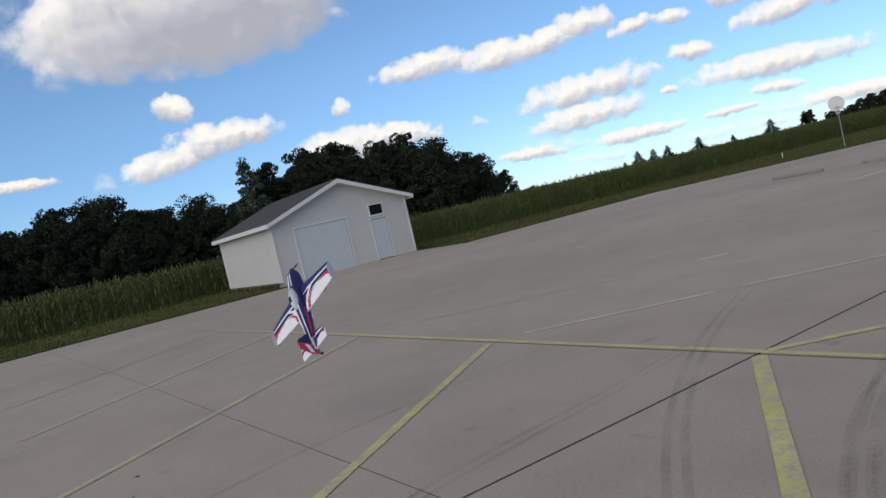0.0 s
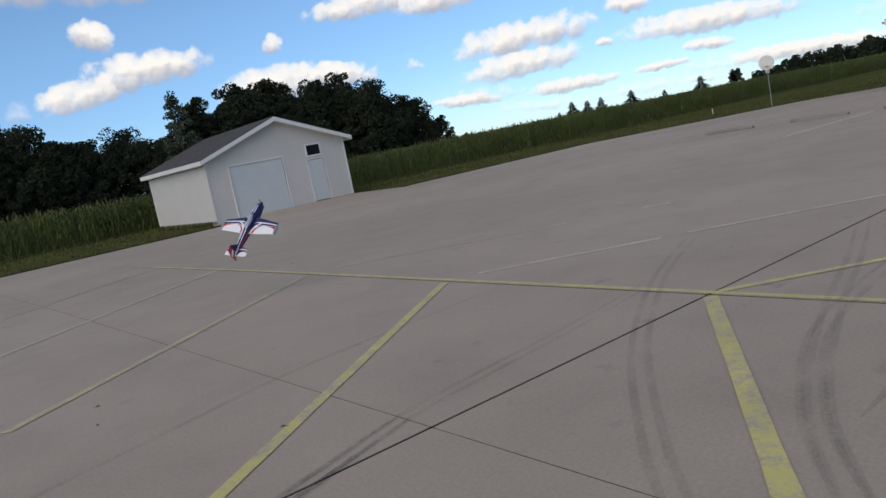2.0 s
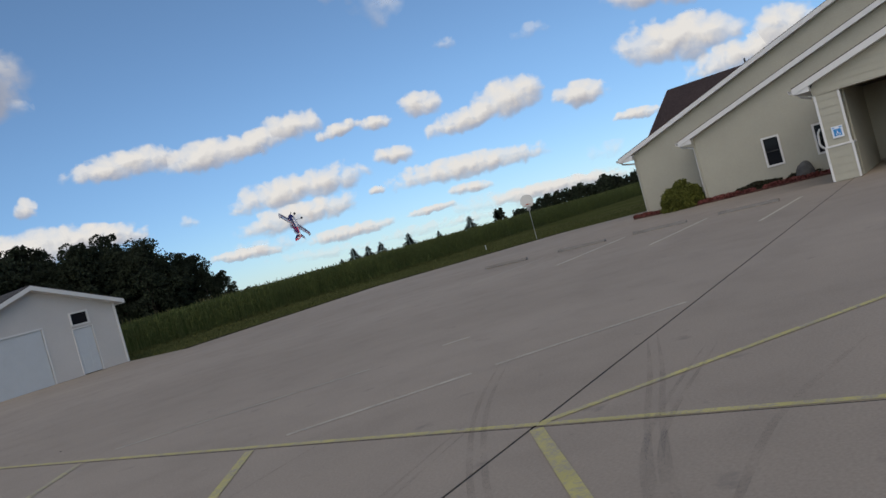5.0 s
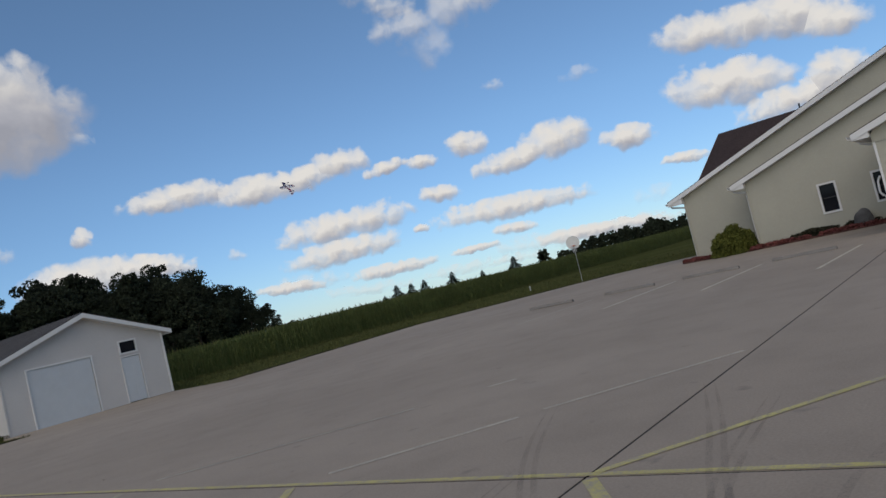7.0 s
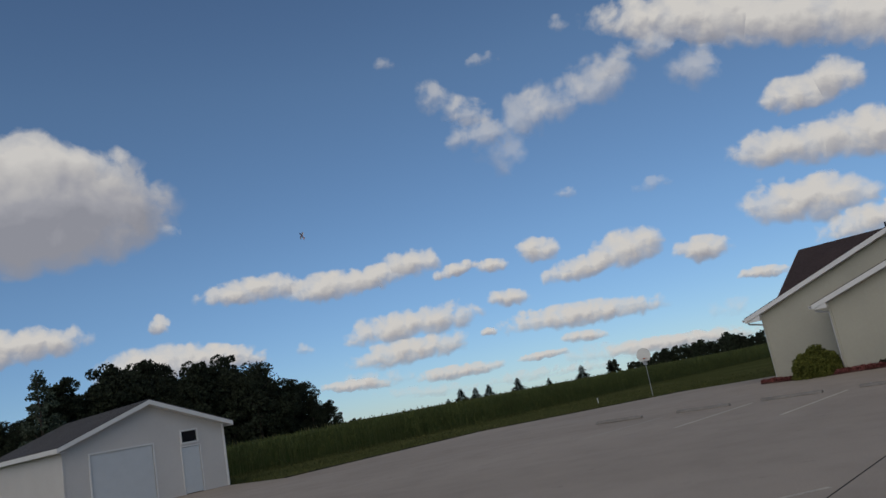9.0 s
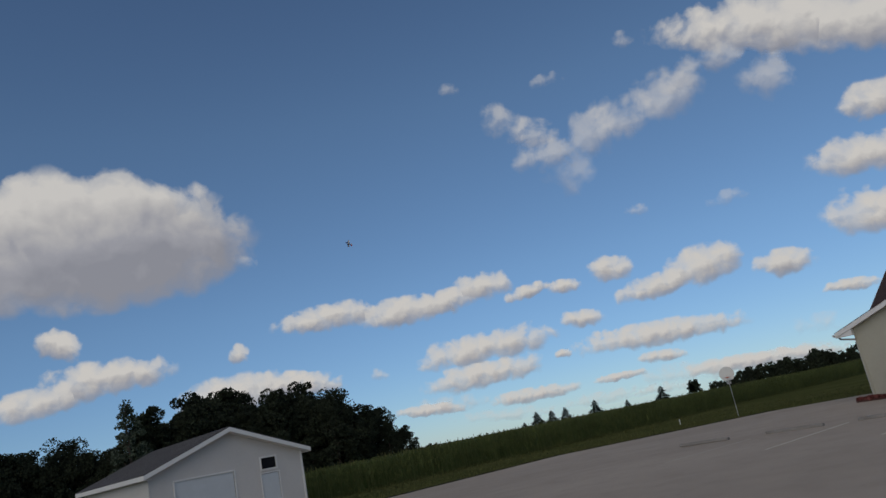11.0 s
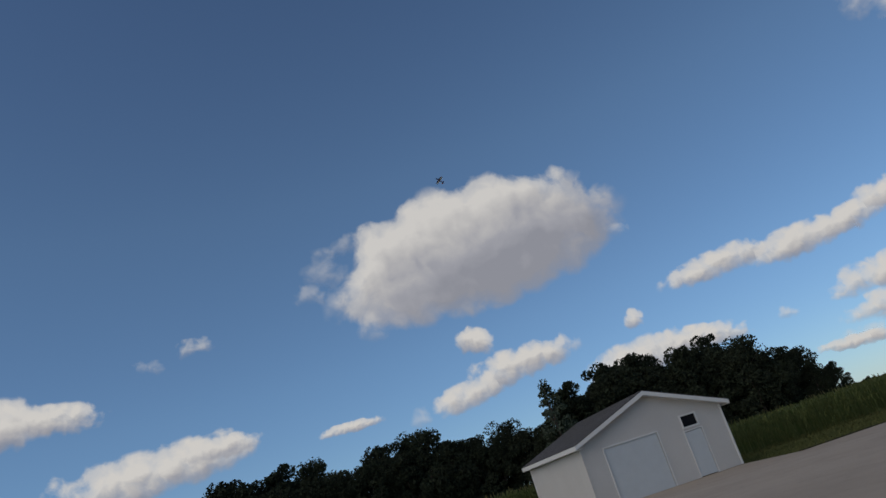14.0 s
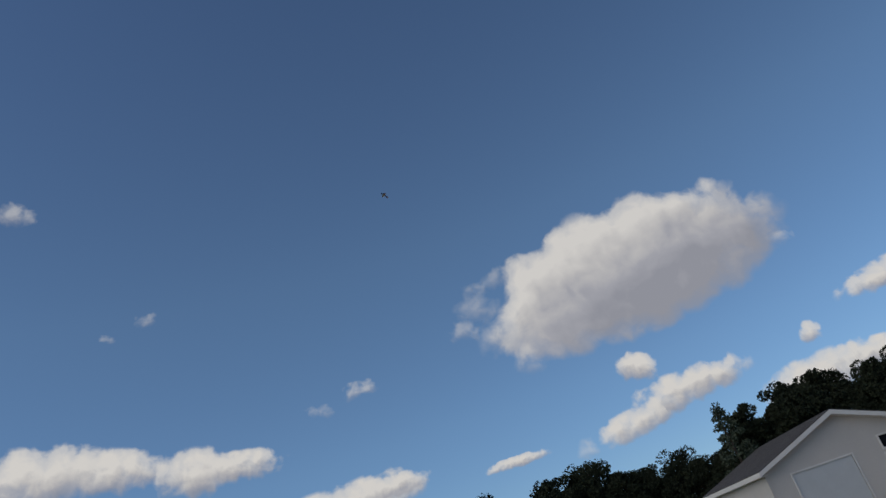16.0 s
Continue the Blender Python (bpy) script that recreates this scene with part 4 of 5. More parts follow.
def woods():
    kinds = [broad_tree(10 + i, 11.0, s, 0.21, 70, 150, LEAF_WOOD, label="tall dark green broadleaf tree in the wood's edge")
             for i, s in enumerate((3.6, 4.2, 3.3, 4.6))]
    rng = np.random.default_rng(4)
    for row, (dist, step) in enumerate(((84, 2.05), (91, 2.3), (99, 2.8))):
        az = -24.0 + row * 0.9
        while az < 37.6 - row * 0.6:
            el = np.interp(az, WOOD_AZ, WOOD_EL)
            d = dist + rng.uniform(-2, 2)
            top = (1.8 + d * math.tan(radians(el))) * rng.uniform(0.78, 1.05)
            spot(kinds[int(rng.integers(4))], az, d, rng.uniform(0, 360), top / 11.0, -0.3)
            az += step * rng.uniform(0.75, 1.25)
    lone = broad_tree(31, 11.4, 1.75, 0.17, 80, 34, LEAF_LONE, 0.2, "slim grey-green tree standing before the wood", "")
    lone.matrix_basis = pose(*way(19.2, 78), -0.3)
    for az, d, el in ((34.5, 86, 3.3), (36.8, 84, 2.3), (38.0, 86, 1.9)):
        spot(kinds[0], az, d, az * 9, (1.7 + d * math.tan(radians(el))) / 11.0, -0.3)
    for k, t in enumerate(kinds):
        x, y = way((20.5, 24.2, 29.0, 33.2)[k], 82)
        t.matrix_basis = pose(x, y, -0.3, 0, 0, 40 * k) @ Matrix.Scale((0.96, 0.97, 0.92, 0.84)[k], 4)
    # far field trees
    far = broad_tree(41, 9.0, 3.9, 0.5, 34, 40, LEAF_WOOD, 0.02, "round dark tree far beyond the field", "far field trees")
    az = 60.6
    while az < 75:
        el = np.interp(az, (60, 63, 67, 71), (0.55, 0.9, 1.0, 1.0))
        spot(far, az, 200 + rng.uniform(-12, 12), rng.uniform(0, 360), (1.5 + 200 * math.tan(radians(el * rng.uniform(0.75, 1.1)))) / 5.6, -2.2)
        az += rng.uniform(0.4, 0.9)
    az = 39.5
    while az < 42:
        spot(far, az, 420, az * 70, rng.uniform(0.3, 0.46) * (1 - (az - 39.5) / 5), -0.6)
        az += rng.uniform(0.2, 0.4)
    far.matrix_basis = pose(*way(59.2, 205), 0.3) @ Matrix.Scale(0.52, 4)
    first = spruce(51, 4.2)
    first.matrix_basis = pose(*way(47.8, 150), 0.0)
    for az, size in ((48.9, 0.92), (49.9, 0.95), (52.1, 1.0), (54.4, 0.72), (56.9, 1.02), (46.8, 0.62), (59.0, 0.85)):
        spot(first, az, 150, az * 40, size, 0.0)


WOOD_AZ = (-25, -13, -5, 2, 5, 8.3, 10.7, 14, 15.5, 17, 20, 22, 23.7, 26.5, 28.4, 30, 31.4, 33.1, 36, 38.5)
WOOD_EL = (6.5, 6.4, 6.3, 6.0, 5.8, 5.8, 5.4, 4.6, 4.7, 4.2, 4.2, 5.7, 6.75, 6.5, 5.0, 5.8, 5.7, 5.2, 3.6, 1.7)


def corn_front(x):
    """Where the corn begins: it comes nearer between the shed and the hoop."""
    s = min(1.0, max(0.0, (x - 19.5) / 5.0))
    return 43.6 - 4.2 * s * s * (3 - 2 * s)


def corn_field():
    """The corn: leafy outer rows, and behind them the closed tops of the field."""
    rng = np.random.default_rng(7)
    field = thing("corn_field", (0, 0, 0), "field of tall green corn with pale tassels beyond the lawn", "corn field", kind="stuff")
    leaves, tas = [], []
    for row in range(6):
        back = row * 0.76
        step = 0.2 if row < 3 else 0.3
        xs = np.arange(-70, 150, step)
        xs = xs + rng.normal(0, 0.05, len(xs))
        for x in xs:
            h = (1.8 + 0.22 * noise.noise((x * 0.05, back * 0.2, 3)) + rng.normal(0, 0.06 if x < 24 else 0.03)) * (1.0 + 0.27 * max(0, min(1, (12 - x) / 20)))
            y = corn_front(x) + back
            yy = y + rng.normal(0, 0.07) + 1.2 * noise.noise((x * 0.03, 0, 0))
            b = np.array([x, yy, -0.2])
            leaves.append([b + (-0.02, 0, 0), b + (0.02, 0, 0), b + (0.012, 0, h), b + (-0.012, 0, h)])
            for k in range(10 if row < 3 else 6):
                a = rng.uniform(0, 6.28)
                z = h * rng.uniform(0.06 if row < 2 else 0.4, 0.97)
                d = np.array([math.cos(a), math.sin(a), 0])
                n = np.array([-d[1], d[0], 0]) * (0.03 if x < 18 else 0.02)
                ln = rng.uniform(0.28, 0.5) * (1.0 if x < 18 else 0.75)
                p0, p1, p2 = b + (0, 0, z), b + d * ln * 0.55 + (0, 0, z + 0.16), b + d * ln + (0, 0, z - rng.uniform(0.02, 0.25))
                leaves.append([p0 - n * 0.6, p0 + n * 0.6, p1 + n, p1 - n])
                leaves.append([p1 - n, p1 + n, p2 + n * 0.15, p2 - n * 0.15])
            if rng.uniform() < (0.5 if x < 24 else 0.12):
                t = b + (0, 0, h)
                s = rng.normal(0, 0.05, 2)
                tas.append([t + (-0.025, 0, -0.05), t + (0.025, 0, -0.05), t + (s[0] + 0.02, s[1], 0.2), t + (s[0] - 0.02, s[1], 0.2)])
    # scattered tops further in
    n = 26000
    x, y = rng.uniform(-70, 190, n), 44.6 + 78 * rng.uniform(0, 1, n) ** 1.8
    ok = ((y > 48.5) | (x > 25)) & (y < 78) | (x > 40 + (y - 78) * 0.2)
    for px, py in zip(x[ok], y[ok]):
        a, h = rng.uniform(0, 6.28), 1.58 + 0.12 * noise.noise((px * 0.05, py * 0.1, 3)) + rng.normal(0, 0.07) + 0.45 * max(0, min(1, (12 - px) / 20))
        d = np.array([math.cos(a), math.sin(a), 0])
        c = np.array([px, py, h])
        w = np.array([-d[1], d[0], 0]) * 0.06
        leaves.append([c - w - (0, 0, 0.35), c + w - (0, 0, 0.35), c + d * 0.3 + w * 0.3, c + d * 0.3 - w * 0.3])
    quads("leaves", leaves, LEAF_CORN, field, "long green corn leaves")["kind"] = "stuff"
    quads("tassels", tas, TASSEL, field, "pale corn tassels")["kind"] = "stuff"
    bm = bmesh.new()
    xs = [-400, -150, -70] + [-60 + 5 * i for i in range(60)] + [300, 500, 900, 1800]
    ys = [46.8, 48.5, 51, 55, 60, 66, 74, 90, 130, 220, 420, 900, 1900]
    front = [corn_front(x) + 4.0 for x in xs]
    v = [[bm.verts.new((x, max(f, y) if j else f, 1.44 + 0.10 * noise.noise((x * 0.06, y * 0.06, 1)) + 0.25 * max(0, min(1, (12 - x) / 20)))) for x, f in zip(xs, front)] for j, y in enumerate(ys)]
    for j in range(len(ys) - 1):
        for i in range(len(xs) - 1):
            bm.faces.new((v[j][i], v[j][i + 1], v[j + 1][i + 1], v[j + 1][i]))
    foot = [bm.verts.new((q.co.x, q.co.y, -0.2)) for q in v[0]]
    for i in range(len(xs) - 1):
        bm.faces.new((foot[i], foot[i + 1], v[0][i + 1], v[0][i]))
    part("canopy", bm, LEAF_CORN_TOP, field, "closed green tops of the field")["kind"] = "stuff"


LEAF_CORN_TOP = plain("corn_tops", (0.055, 0.08, 0.022), 0.85, vary=0.4, scale=0.9, rise=0.05)


def lawn_tufts():
    """Longer grass along the concrete's edge and round the shed."""
    rng = np.random.default_rng(9)
    g = thing("grass", (0, 0, 0), "uneven grass along the edge of the concrete", "grass", kind="stuff")
    out = []

    def tuft(x, y, h):
        z = rise(x, y) - 0.06
        for _ in range(3):
            a = rng.uniform(0, 6.28)
            d = np.array([math.cos(a), math.sin(a), 0])
            w = np.array([-d[1], d[0], 0]) * 0.02
            b = np.array([x, y, z]) + rng.normal(0, 0.04, 3) * (1, 1, 0)
            t = b + d * h * 0.5 + (0, 0, h * rng.uniform(0.7, 1.2))
            out.append([b - w, b + w, t + w * 0.2, t - w * 0.2])
    for x in np.arange(-45, 40, 0.035):
        if 11.9 < x < 19.25:
            continue
        tuft(x, north_edge(x) + abs(rng.normal(0, 0.12)) + 0.03, 0.13)
    for _ in range(9000):
        x = rng.uniform(-40, 62)
        y = rng.uniform(north_edge(x) if x < 40 else 14, 44)
        if 11.8 < x < 19.6 and y < 41.5 or x > 34.5 and y < 15:
            continue
        tuft(x, y, rng.uniform(0.06, 0.14))
    for y in np.arange(32.9, 41.2, 0.05):
        tuft(11.95 - abs(rng.normal(0, 0.08)), y, 0.2)
        tuft(19.5 + abs(rng.normal(0, 0.08)), y, 0.2)
    quads("blades", out, GRASS, g)["kind"] = "stuff"
    # the raised rim of turf against the concrete; dark colour paints its shadow line
    bm = bmesh.new()
    prev = None
    for x in [-45 + 0.4 * i for i in range(142)] + [19.21 + 0.4 * i for i in range(55)]:
        if 11.88 < x < 19.2:
            prev = None
            continue
        y, k = north_edge(x) + 0.015, 0.015 * noise.noise((x * 1.3, 0, 0))
        row = [bm.verts.new((x, yy, rise(x, yy) + z)) for yy, z in ((y, -0.055), (y + 0.01, 0.035 + k), (y + 0.16, 0.04 + k), (y + 0.22, -0.06))]
        if prev and x - prev[0].co.x < 0.5:
            for p in range(3):
                bm.faces.new((prev[p], row[p], row[p + 1], prev[p + 1]))
        prev = row
    part("turf_rim", bm, TURF_SHADE, g, "rim of turf painted dark as its shadow line")["kind"] = "stuff"


# ---- small outdoor things ----
def basketball_hoop():
    b = thing("basketball_hoop", (42.3, 23.1, -0.12), "white fan-shaped basketball board on a thin steel pole", "basketball hoop", turn=-62)
    part("pole", tube(bmesh.new(), (0, 0, 0), (0, 0, 2.75), 0.026, n=10), STEEL, b, "thin grey steel pole")
    arm = bmesh.new()
    tube(arm, (0, 0, 2.75), (0, -0.42, 2.75), 0.025)
    tube(arm, (0, 0, 2.3), (0, -0.42, 2.55), 0.025)
    part("arm", arm, STEEL, b)
    outline = [(-0.38, 2.22), (0.38, 2.22), (0.56, 2.5)] + [(0.56 * math.cos(radians(a)), 2.62 + 0.42 * math.sin(radians(a))) for a in range(0, 181, 15)] + [(-0.56, 2.5)]
    part("backboard", prism(bmesh.new(), outline, 0.035, lambda p, q, c: (p, -0.42 - c, q)), BOARD_WHITE, b, "white fan-shaped backboard")
    rim = bmesh.new()
    for i in range(20):
        a, c = (6.2832 * k / 20 for k in (i, i + 1))
        tube(rim, (0.225 * math.cos(a), -0.72 + 0.225 * math.sin(a), 2.38), (0.225 * math.cos(c), -0.72 + 0.225 * math.sin(c), 2.38), 0.012, n=5)
    box(rim, (-0.07, -0.5, 2.34), (0.07, -0.455, 2.42))
    part("rim", rim, ORANGE, b, "orange ring")
    net = bmesh.new()
    for i in range(12):
        for s in (1, -1):
            a, c = 6.2832 * i / 12, 6.2832 * (i + s) / 12
            tube(net, (0.22 * math.cos(a), -0.72 + 0.22 * math.sin(a), 2.37), (0.13 * math.cos(c), -0.72 + 0.13 * math.sin(c), 1.98), 0.008, n=4)
    part("net", net, NET, b, "white net")
    b.matrix_basis = b.matrix_basis @ Matrix.Diagonal((0.74, 0.74, 0.95, 1))


def marker_post():
    p = thing("marker_post", (45.5, 29.0, -0.15), "short pale marker post in the grass", "post")
    part("stake", boxed((-0.02, -0.02, 0), (0.02, 0.02, 0.30), 0.006), NET, p)
    part("cap", boxed((-0.025, -0.025, 0.29), (0.025, 0.025, 0.33), 0.006), SIGN_WHITE, p)


def shrub():
    rng = np.random.default_rng(15)
    s = thing("shrub", (33.1, 10.6, 0), "rounded golden-green evergreen shrub beside the house wall", "shrub")
    st = bmesh.new()
    for i in range(9):
        a = i * 0.7
        tube(st, (0.1 * math.cos(a), 0.1 * math.sin(a), 0), (0.6 * math.cos(a), 0.6 * math.sin(a), 0.75), 0.025, 0.008, 5)
    part("stems", st, BARK, s)
    n = 15000
    q = rng.normal(size=(n, 3))
    q /= np.linalg.norm(q, axis=1, keepdims=True)
    q[:, 2] = np.abs(q[:, 2])
    lump = np.array([1 + 0.22 * noise.noise(Vector(v) * 2.2) + 0.12 * noise.noise(Vector(v) * 6) for v in q])
    r = lump * rng.uniform(0.55, 1.03, n) ** 0.5
    c = q * r[:, None] * np.array([1.0, 1.0, 1.12]) + (0, 0, 0.02)
    quads("foliage", leaf_quads(rng, c, 0.05, 2.4), SHRUB, s, "fine golden-green foliage")


def porch_shrub():
    rng = np.random.default_rng(18)
    s = thing("potted_shrub", (30.6, 1.75, 0), "dark leafy shrub in a pot under the porch", "potted plant")
    pot = bmesh.new()
    tube(pot, (0, 0, 0), (0, 0, 0.34), 0.17, 0.23, 14)
    part("pot", pot, FOUNDATION, s, "grey pot")
    q = rng.normal(size=(1500, 3))
    q *= (rng.uniform(0.4, 1, 1500) ** 0.4 / np.linalg.norm(q, axis=1))[:, None]
    quads("foliage", leaf_quads(rng, q * (0.42, 0.42, 0.36) + (0, 0, 0.62), 0.09, 1.8), BED_DARK, s, "dark foliage")


def flower_bed():
    rng = np.random.default_rng(16)
    bed = thing("flower_bed", (0, 0, 0), "mulched bed of low red and dark plants along the wall", "flower bed")
    bm = bmesh.new()
    prism(bm, [(32.1, 4.1), (32.95, 4.1), (32.95, 9.55), (35.45, 9.6), (35.45, 13.3), (33.6, 13.2), (32.5, 10.2)], 0.07, lambda a, b, c: (a, b, c))
    part("mulch", bm, MULCH, bed, "red-brown mulch")
    for mat, label, lo, hi, cnt, y0, y1 in ((BED_RED, "low red bedding plants", 0.05, 0.14, 4200, 4.2, 13.2), (BED_DARK, "dark upright bedding plants", 0.10, 0.36, 2600, 4.3, 9.3)):
        c = []
        while len(c) < cnt:
            y = rng.uniform(y0, y1)
            front = np.interp(y, (4.1, 10.2, 13.2), (32.1, 32.4, 33.6))
            back = 32.9 if y < 9.5 else 35.3
            x = rng.uniform(front, min(back, front + (0.5 if mat is BED_RED else 0.9)))
            if mat is BED_DARK and x < front + 0.35:
                continue
            k = noise.noise((x * 1.6, y * 1.6, 5 if mat is BED_RED else 9))
            if k < -0.12 or math.hypot(x - 33.1, y - 10.6) < 1.05:
                continue
            c.append((x, y, 0.06 + rng.uniform(0.02, lo + (hi - lo) * (0.5 + k))))
        quads("planting", leaf_quads(rng, np.array(c), 0.085, 1.7), mat, bed, label)["kind"] = "stuff"
    b = thing("boulder", (32.5, 5.45, 0.05), "dark grey upright boulder in the flower bed", "boulder")
    bm = bmesh.new()
    bmesh.ops.create_icosphere(bm, subdivisions=4, radius=1)
    for v in bm.verts:
        v.co *= 1 + 0.16 * noise.noise(v.co * 1.7) + 0.05 * noise.noise(v.co * 5)
        v.co = Vector((v.co.x * 0.22, v.co.y * 0.33, v.co.z * 0.42 + 0.26))
    part("stone", bm, ROCK, b)


# ---- clouds ----
def cloud(az, el, half_w, half_h, tilt, torn):
    """A far cloud on the sky: place and half sizes in degrees. torn: 0 heaped, 1 large and grey below, 2 thin rags, 3 veils, 4 faint wisps."""
    d = 2600.0
    a, e = radians(az), radians(el)
    c = Vector((math.sin(a) * math.cos(e), math.cos(a) * math.cos(e), math.sin(e)))
    w, h = d * math.tan(radians(half_w)) * (1.5 if torn == 4 else 1.2), d * math.tan(radians(half_h)) * (1.17, 1.1, 1.4, 1.1, 1.6)[torn]
    right = Vector((math.cos(a), -math.sin(a), 0))
    up = right.cross(c).normalized()
    if up.z < 0:
        up = -up
    t = radians(tilt)
    bm = bmesh.new()
    unit, puff, kind = (bm.loops.layers.uv.new(n) for n in ("unit", "puff", "kind"))
    f = bm.faces.new([bm.verts.new((u * w, v * h, 0)) for u, v in ((-1, -1), (1, -1), (1, 1), (-1, 1))])
    # bigger clouds show more heads than small ones
    heads = 1.2 * (half_h / 1.3) ** 0.42
    jx, jy = az * 1.37 % 50, el * 2.11 % 50
    for lp, (u, v) in zip(f.loops, ((-1, -1), (1, -1), (1, 1), (-1, 1))):
        lp[unit].uv = (u, v)
        lp[puff].uv = (u * heads * min(w / h, 6) + jx, v * heads + jy)
        lp[kind].uv = ((0.0, 0.1, 0.9, 1.2, 1.35)[torn], (0.08, 0.62, 0.0, 0.0, 0.0)[torn])
    ob = part("cloud", bm, VAPOUR)
    ax, ay = right * math.cos(t) + up * math.sin(t), up * math.cos(t) - right * math.sin(t)
    m = Matrix((ax, ay, ax.cross(ay))).transposed().to_4x4()
    m.translation = c * d
    ob.matrix_basis = m
    lab = {0: "white heaped cloud with a grey base", 1: "large billowing cloud with a broad grey base", 2: "thin ragged white cloud shred", 3: "faint white veil low over the horizon", 4: "small faint wisp of cloud in the blue"}[torn]
    return tagged(ob, lab, "cloud", "clouds", "structure")


def clouds():
    cloud(33.86, 10.57, 3.83, 1.09, 0.6, 0)
    cloud(39.38, 9.99, 3.26, 1.22, 0.5, 0)
    cloud(42.75, 10.12, 2.66, 1.02, 3.9, 0)
    cloud(45.86, 10.66, 2.14, 1.19, -3.6, 0)
    cloud(49.21, 9.69, 1.73, 0.58, 6.8, 0)
    cloud(51.93, 9.49, 1.23, 0.58, -4.7, 0)
    cloud(55.61, 9.93, 1.56, 1.11, -10.3, 0)
    cloud(58.60, 7.92, 2.94, 0.98, 2.3, 0)
    cloud(62.21, 8.56, 2.68, 1.55, 4.6, 0)
    cloud(67.26, 7.40, 2.01, 1.01, -6.0, 0)
    cloud(70.83, 4.88, 1.67, 0.48, -6.2, 0)
    cloud(52.73, 6.85, 1.56, 0.74, -6.8, 0)
    cloud(45.16, 6.12, 5.08, 1.27, 1.3, 0)
    cloud(44.70, 4.20, 4.25, 1.06, 1.2, 0)
    cloud(57.76, 4.55, 5.71, 1.02, -2.4, 0)
    cloud(50.81, 4.64, 0.62, 0.37, -4.5, 0)
    cloud(57.68, 2.98, 1.71, 0.49, -5.3, 0)
    cloud(54.43, 2.19, 1.84, 0.33, 0.1, 0)
    cloud(47.99, 2.15, 3.35, 0.57, -1.2, 0)
    cloud(36.96, 5.76, 0.53, 0.32, -7.6, 4)
    cloud(68.16, 2.83, 1.28, 0.60, -6.5, 4)
    cloud(40.40, 2.50, 2.68, 0.49, -5.4, 0)
    cloud(41.67, 2.72, 2.85, 0.65, -5.5, 3)
    cloud(63.77, 1.32, 4.83, 0.65, -2.8, 0)
    cloud(60.48, 1.36, 4.86, 0.89, -4.5, 3)
    cloud(67.41, 1.14, 2.39, 0.72, -5.2, 3)
    cloud(52.96, 0.91, 3.67, 0.57, -1.7, 3)
    cloud(45.54, 1.10, 3.67, 0.57, -5.0, 3)
    cloud(57.28, 0.78, 2.44, 0.49, -2.1, 3)
    cloud(64.90, 12.86, 1.13, 0.44, -2.3, 4)
    cloud(58.69, 13.74, 0.73, 0.33, -11.1, 4)
    cloud(82.94, 15.24, 0.68, 0.30, -16.6, 4)
    cloud(76.26, 15.93, 2.42, 1.33, -11.3, 0)
    cloud(78.48, 16.34, 1.70, 1.47, -15.9, 0)
    cloud(74.54, 12.72, 3.54, 1.57, -10.3, 0)
    cloud(79.15, 12.18, 3.17, 1.85, -13.1, 0)
    cloud(82.00, 10.71, 2.10, 1.53, -10.3, 0)
    cloud(75.00, 8.84, 4.24, 1.81, -8.6, 0)
    cloud(78.72, 6.62, 3.67, 1.16, 2.3, 0)
    cloud(81.57, 7.62, 1.84, 1.60, -4.4, 0)
    cloud(83.57, 13.32, 1.02, 0.95, -16.3, 0)
    cloud(50.27, 22.26, 1.71, 1.22, -27.3, 2)
    cloud(52.37, 21.10, 1.87, 0.98, -17.9, 2)
    cloud(52.83, 19.29, 2.69, 1.06, -5.0, 2)
    cloud(54.60, 17.57, 1.31, 1.55, -50.4, 4)
    cloud(56.90, 19.86, 2.36, 1.63, 10.9, 2)
    cloud(59.64, 20.29, 2.67, 1.70, 8.2, 2)
    cloud(63.10, 20.90, 2.65, 1.69, 9.2, 2)
    cloud(64.44, 21.85, 1.60, 1.12, 6.7, 2)
    cloud(67.39, 22.41, 1.43, 0.95, -24.2, 2)
    cloud(69.90, 20.00, 1.90, 1.59, -29.5, 2)
    cloud(60.92, 25.72, 0.64, 0.52, -12.6, 4)
    cloud(46.47, 25.75, 0.65, 0.36, -8.1, 4)
    cloud(54.32, 24.65, 1.05, 0.40, -0.5, 4)
    cloud(71.00, 23.08, 7.08, 2.05, -18.3, 0)
    cloud(77.34, 20.90, 6.38, 2.40, -19.6, 0)
    cloud(83.03, 18.71, 3.79, 2.50, -22.6, 0)
    cloud(4.55, 7.80, 2.24, 0.46, -0.2, 0)
    cloud(9.64, 6.86, 0.63, 0.67, -9.6, 4)
    cloud(13.62, 7.45, 2.86, 1.19, 7.7, 0)
    cloud(18.22, 8.54, 4.03, 1.37, 0.9, 0)
    cloud(15.19, 11.14, 1.44, 1.12, -25.1, 0)
    cloud(27.04, 8.97, 0.69, 0.82, -13.0, 0)
    cloud(26.67, 6.12, 4.07, 1.46, 0.9, 0)
    cloud(30.90, 6.17, 3.34, 0.98, -8.9, 0)
    cloud(37.01, 5.74, 0.57, 0.37, -15.0, 4)
    cloud(17.25, 17.21, 10.27, 5.84, 0.6, 1)
    cloud(5.47, 19.23, 1.31, 1.31, -4.6, 4)
    cloud(3.99, 17.86, 0.98, 0.69, -14.3, 4)
    cloud(7.39, 20.91, 1.15, 0.65, 4.9, 4)
    cloud(7.97, 14.43, 1.15, 0.90, -15.7, 4)
    cloud(28.30, 15.63, 0.73, 0.37, -21.6, 4)
    cloud(-9.39, 8.13, 6.46, 1.80, 3.0, 0)
    cloud(-4.76, 8.81, 2.62, 0.95, -1.0, 0)
    cloud(-27.62, 15.17, 4.21, 2.06, -2.8, 0)
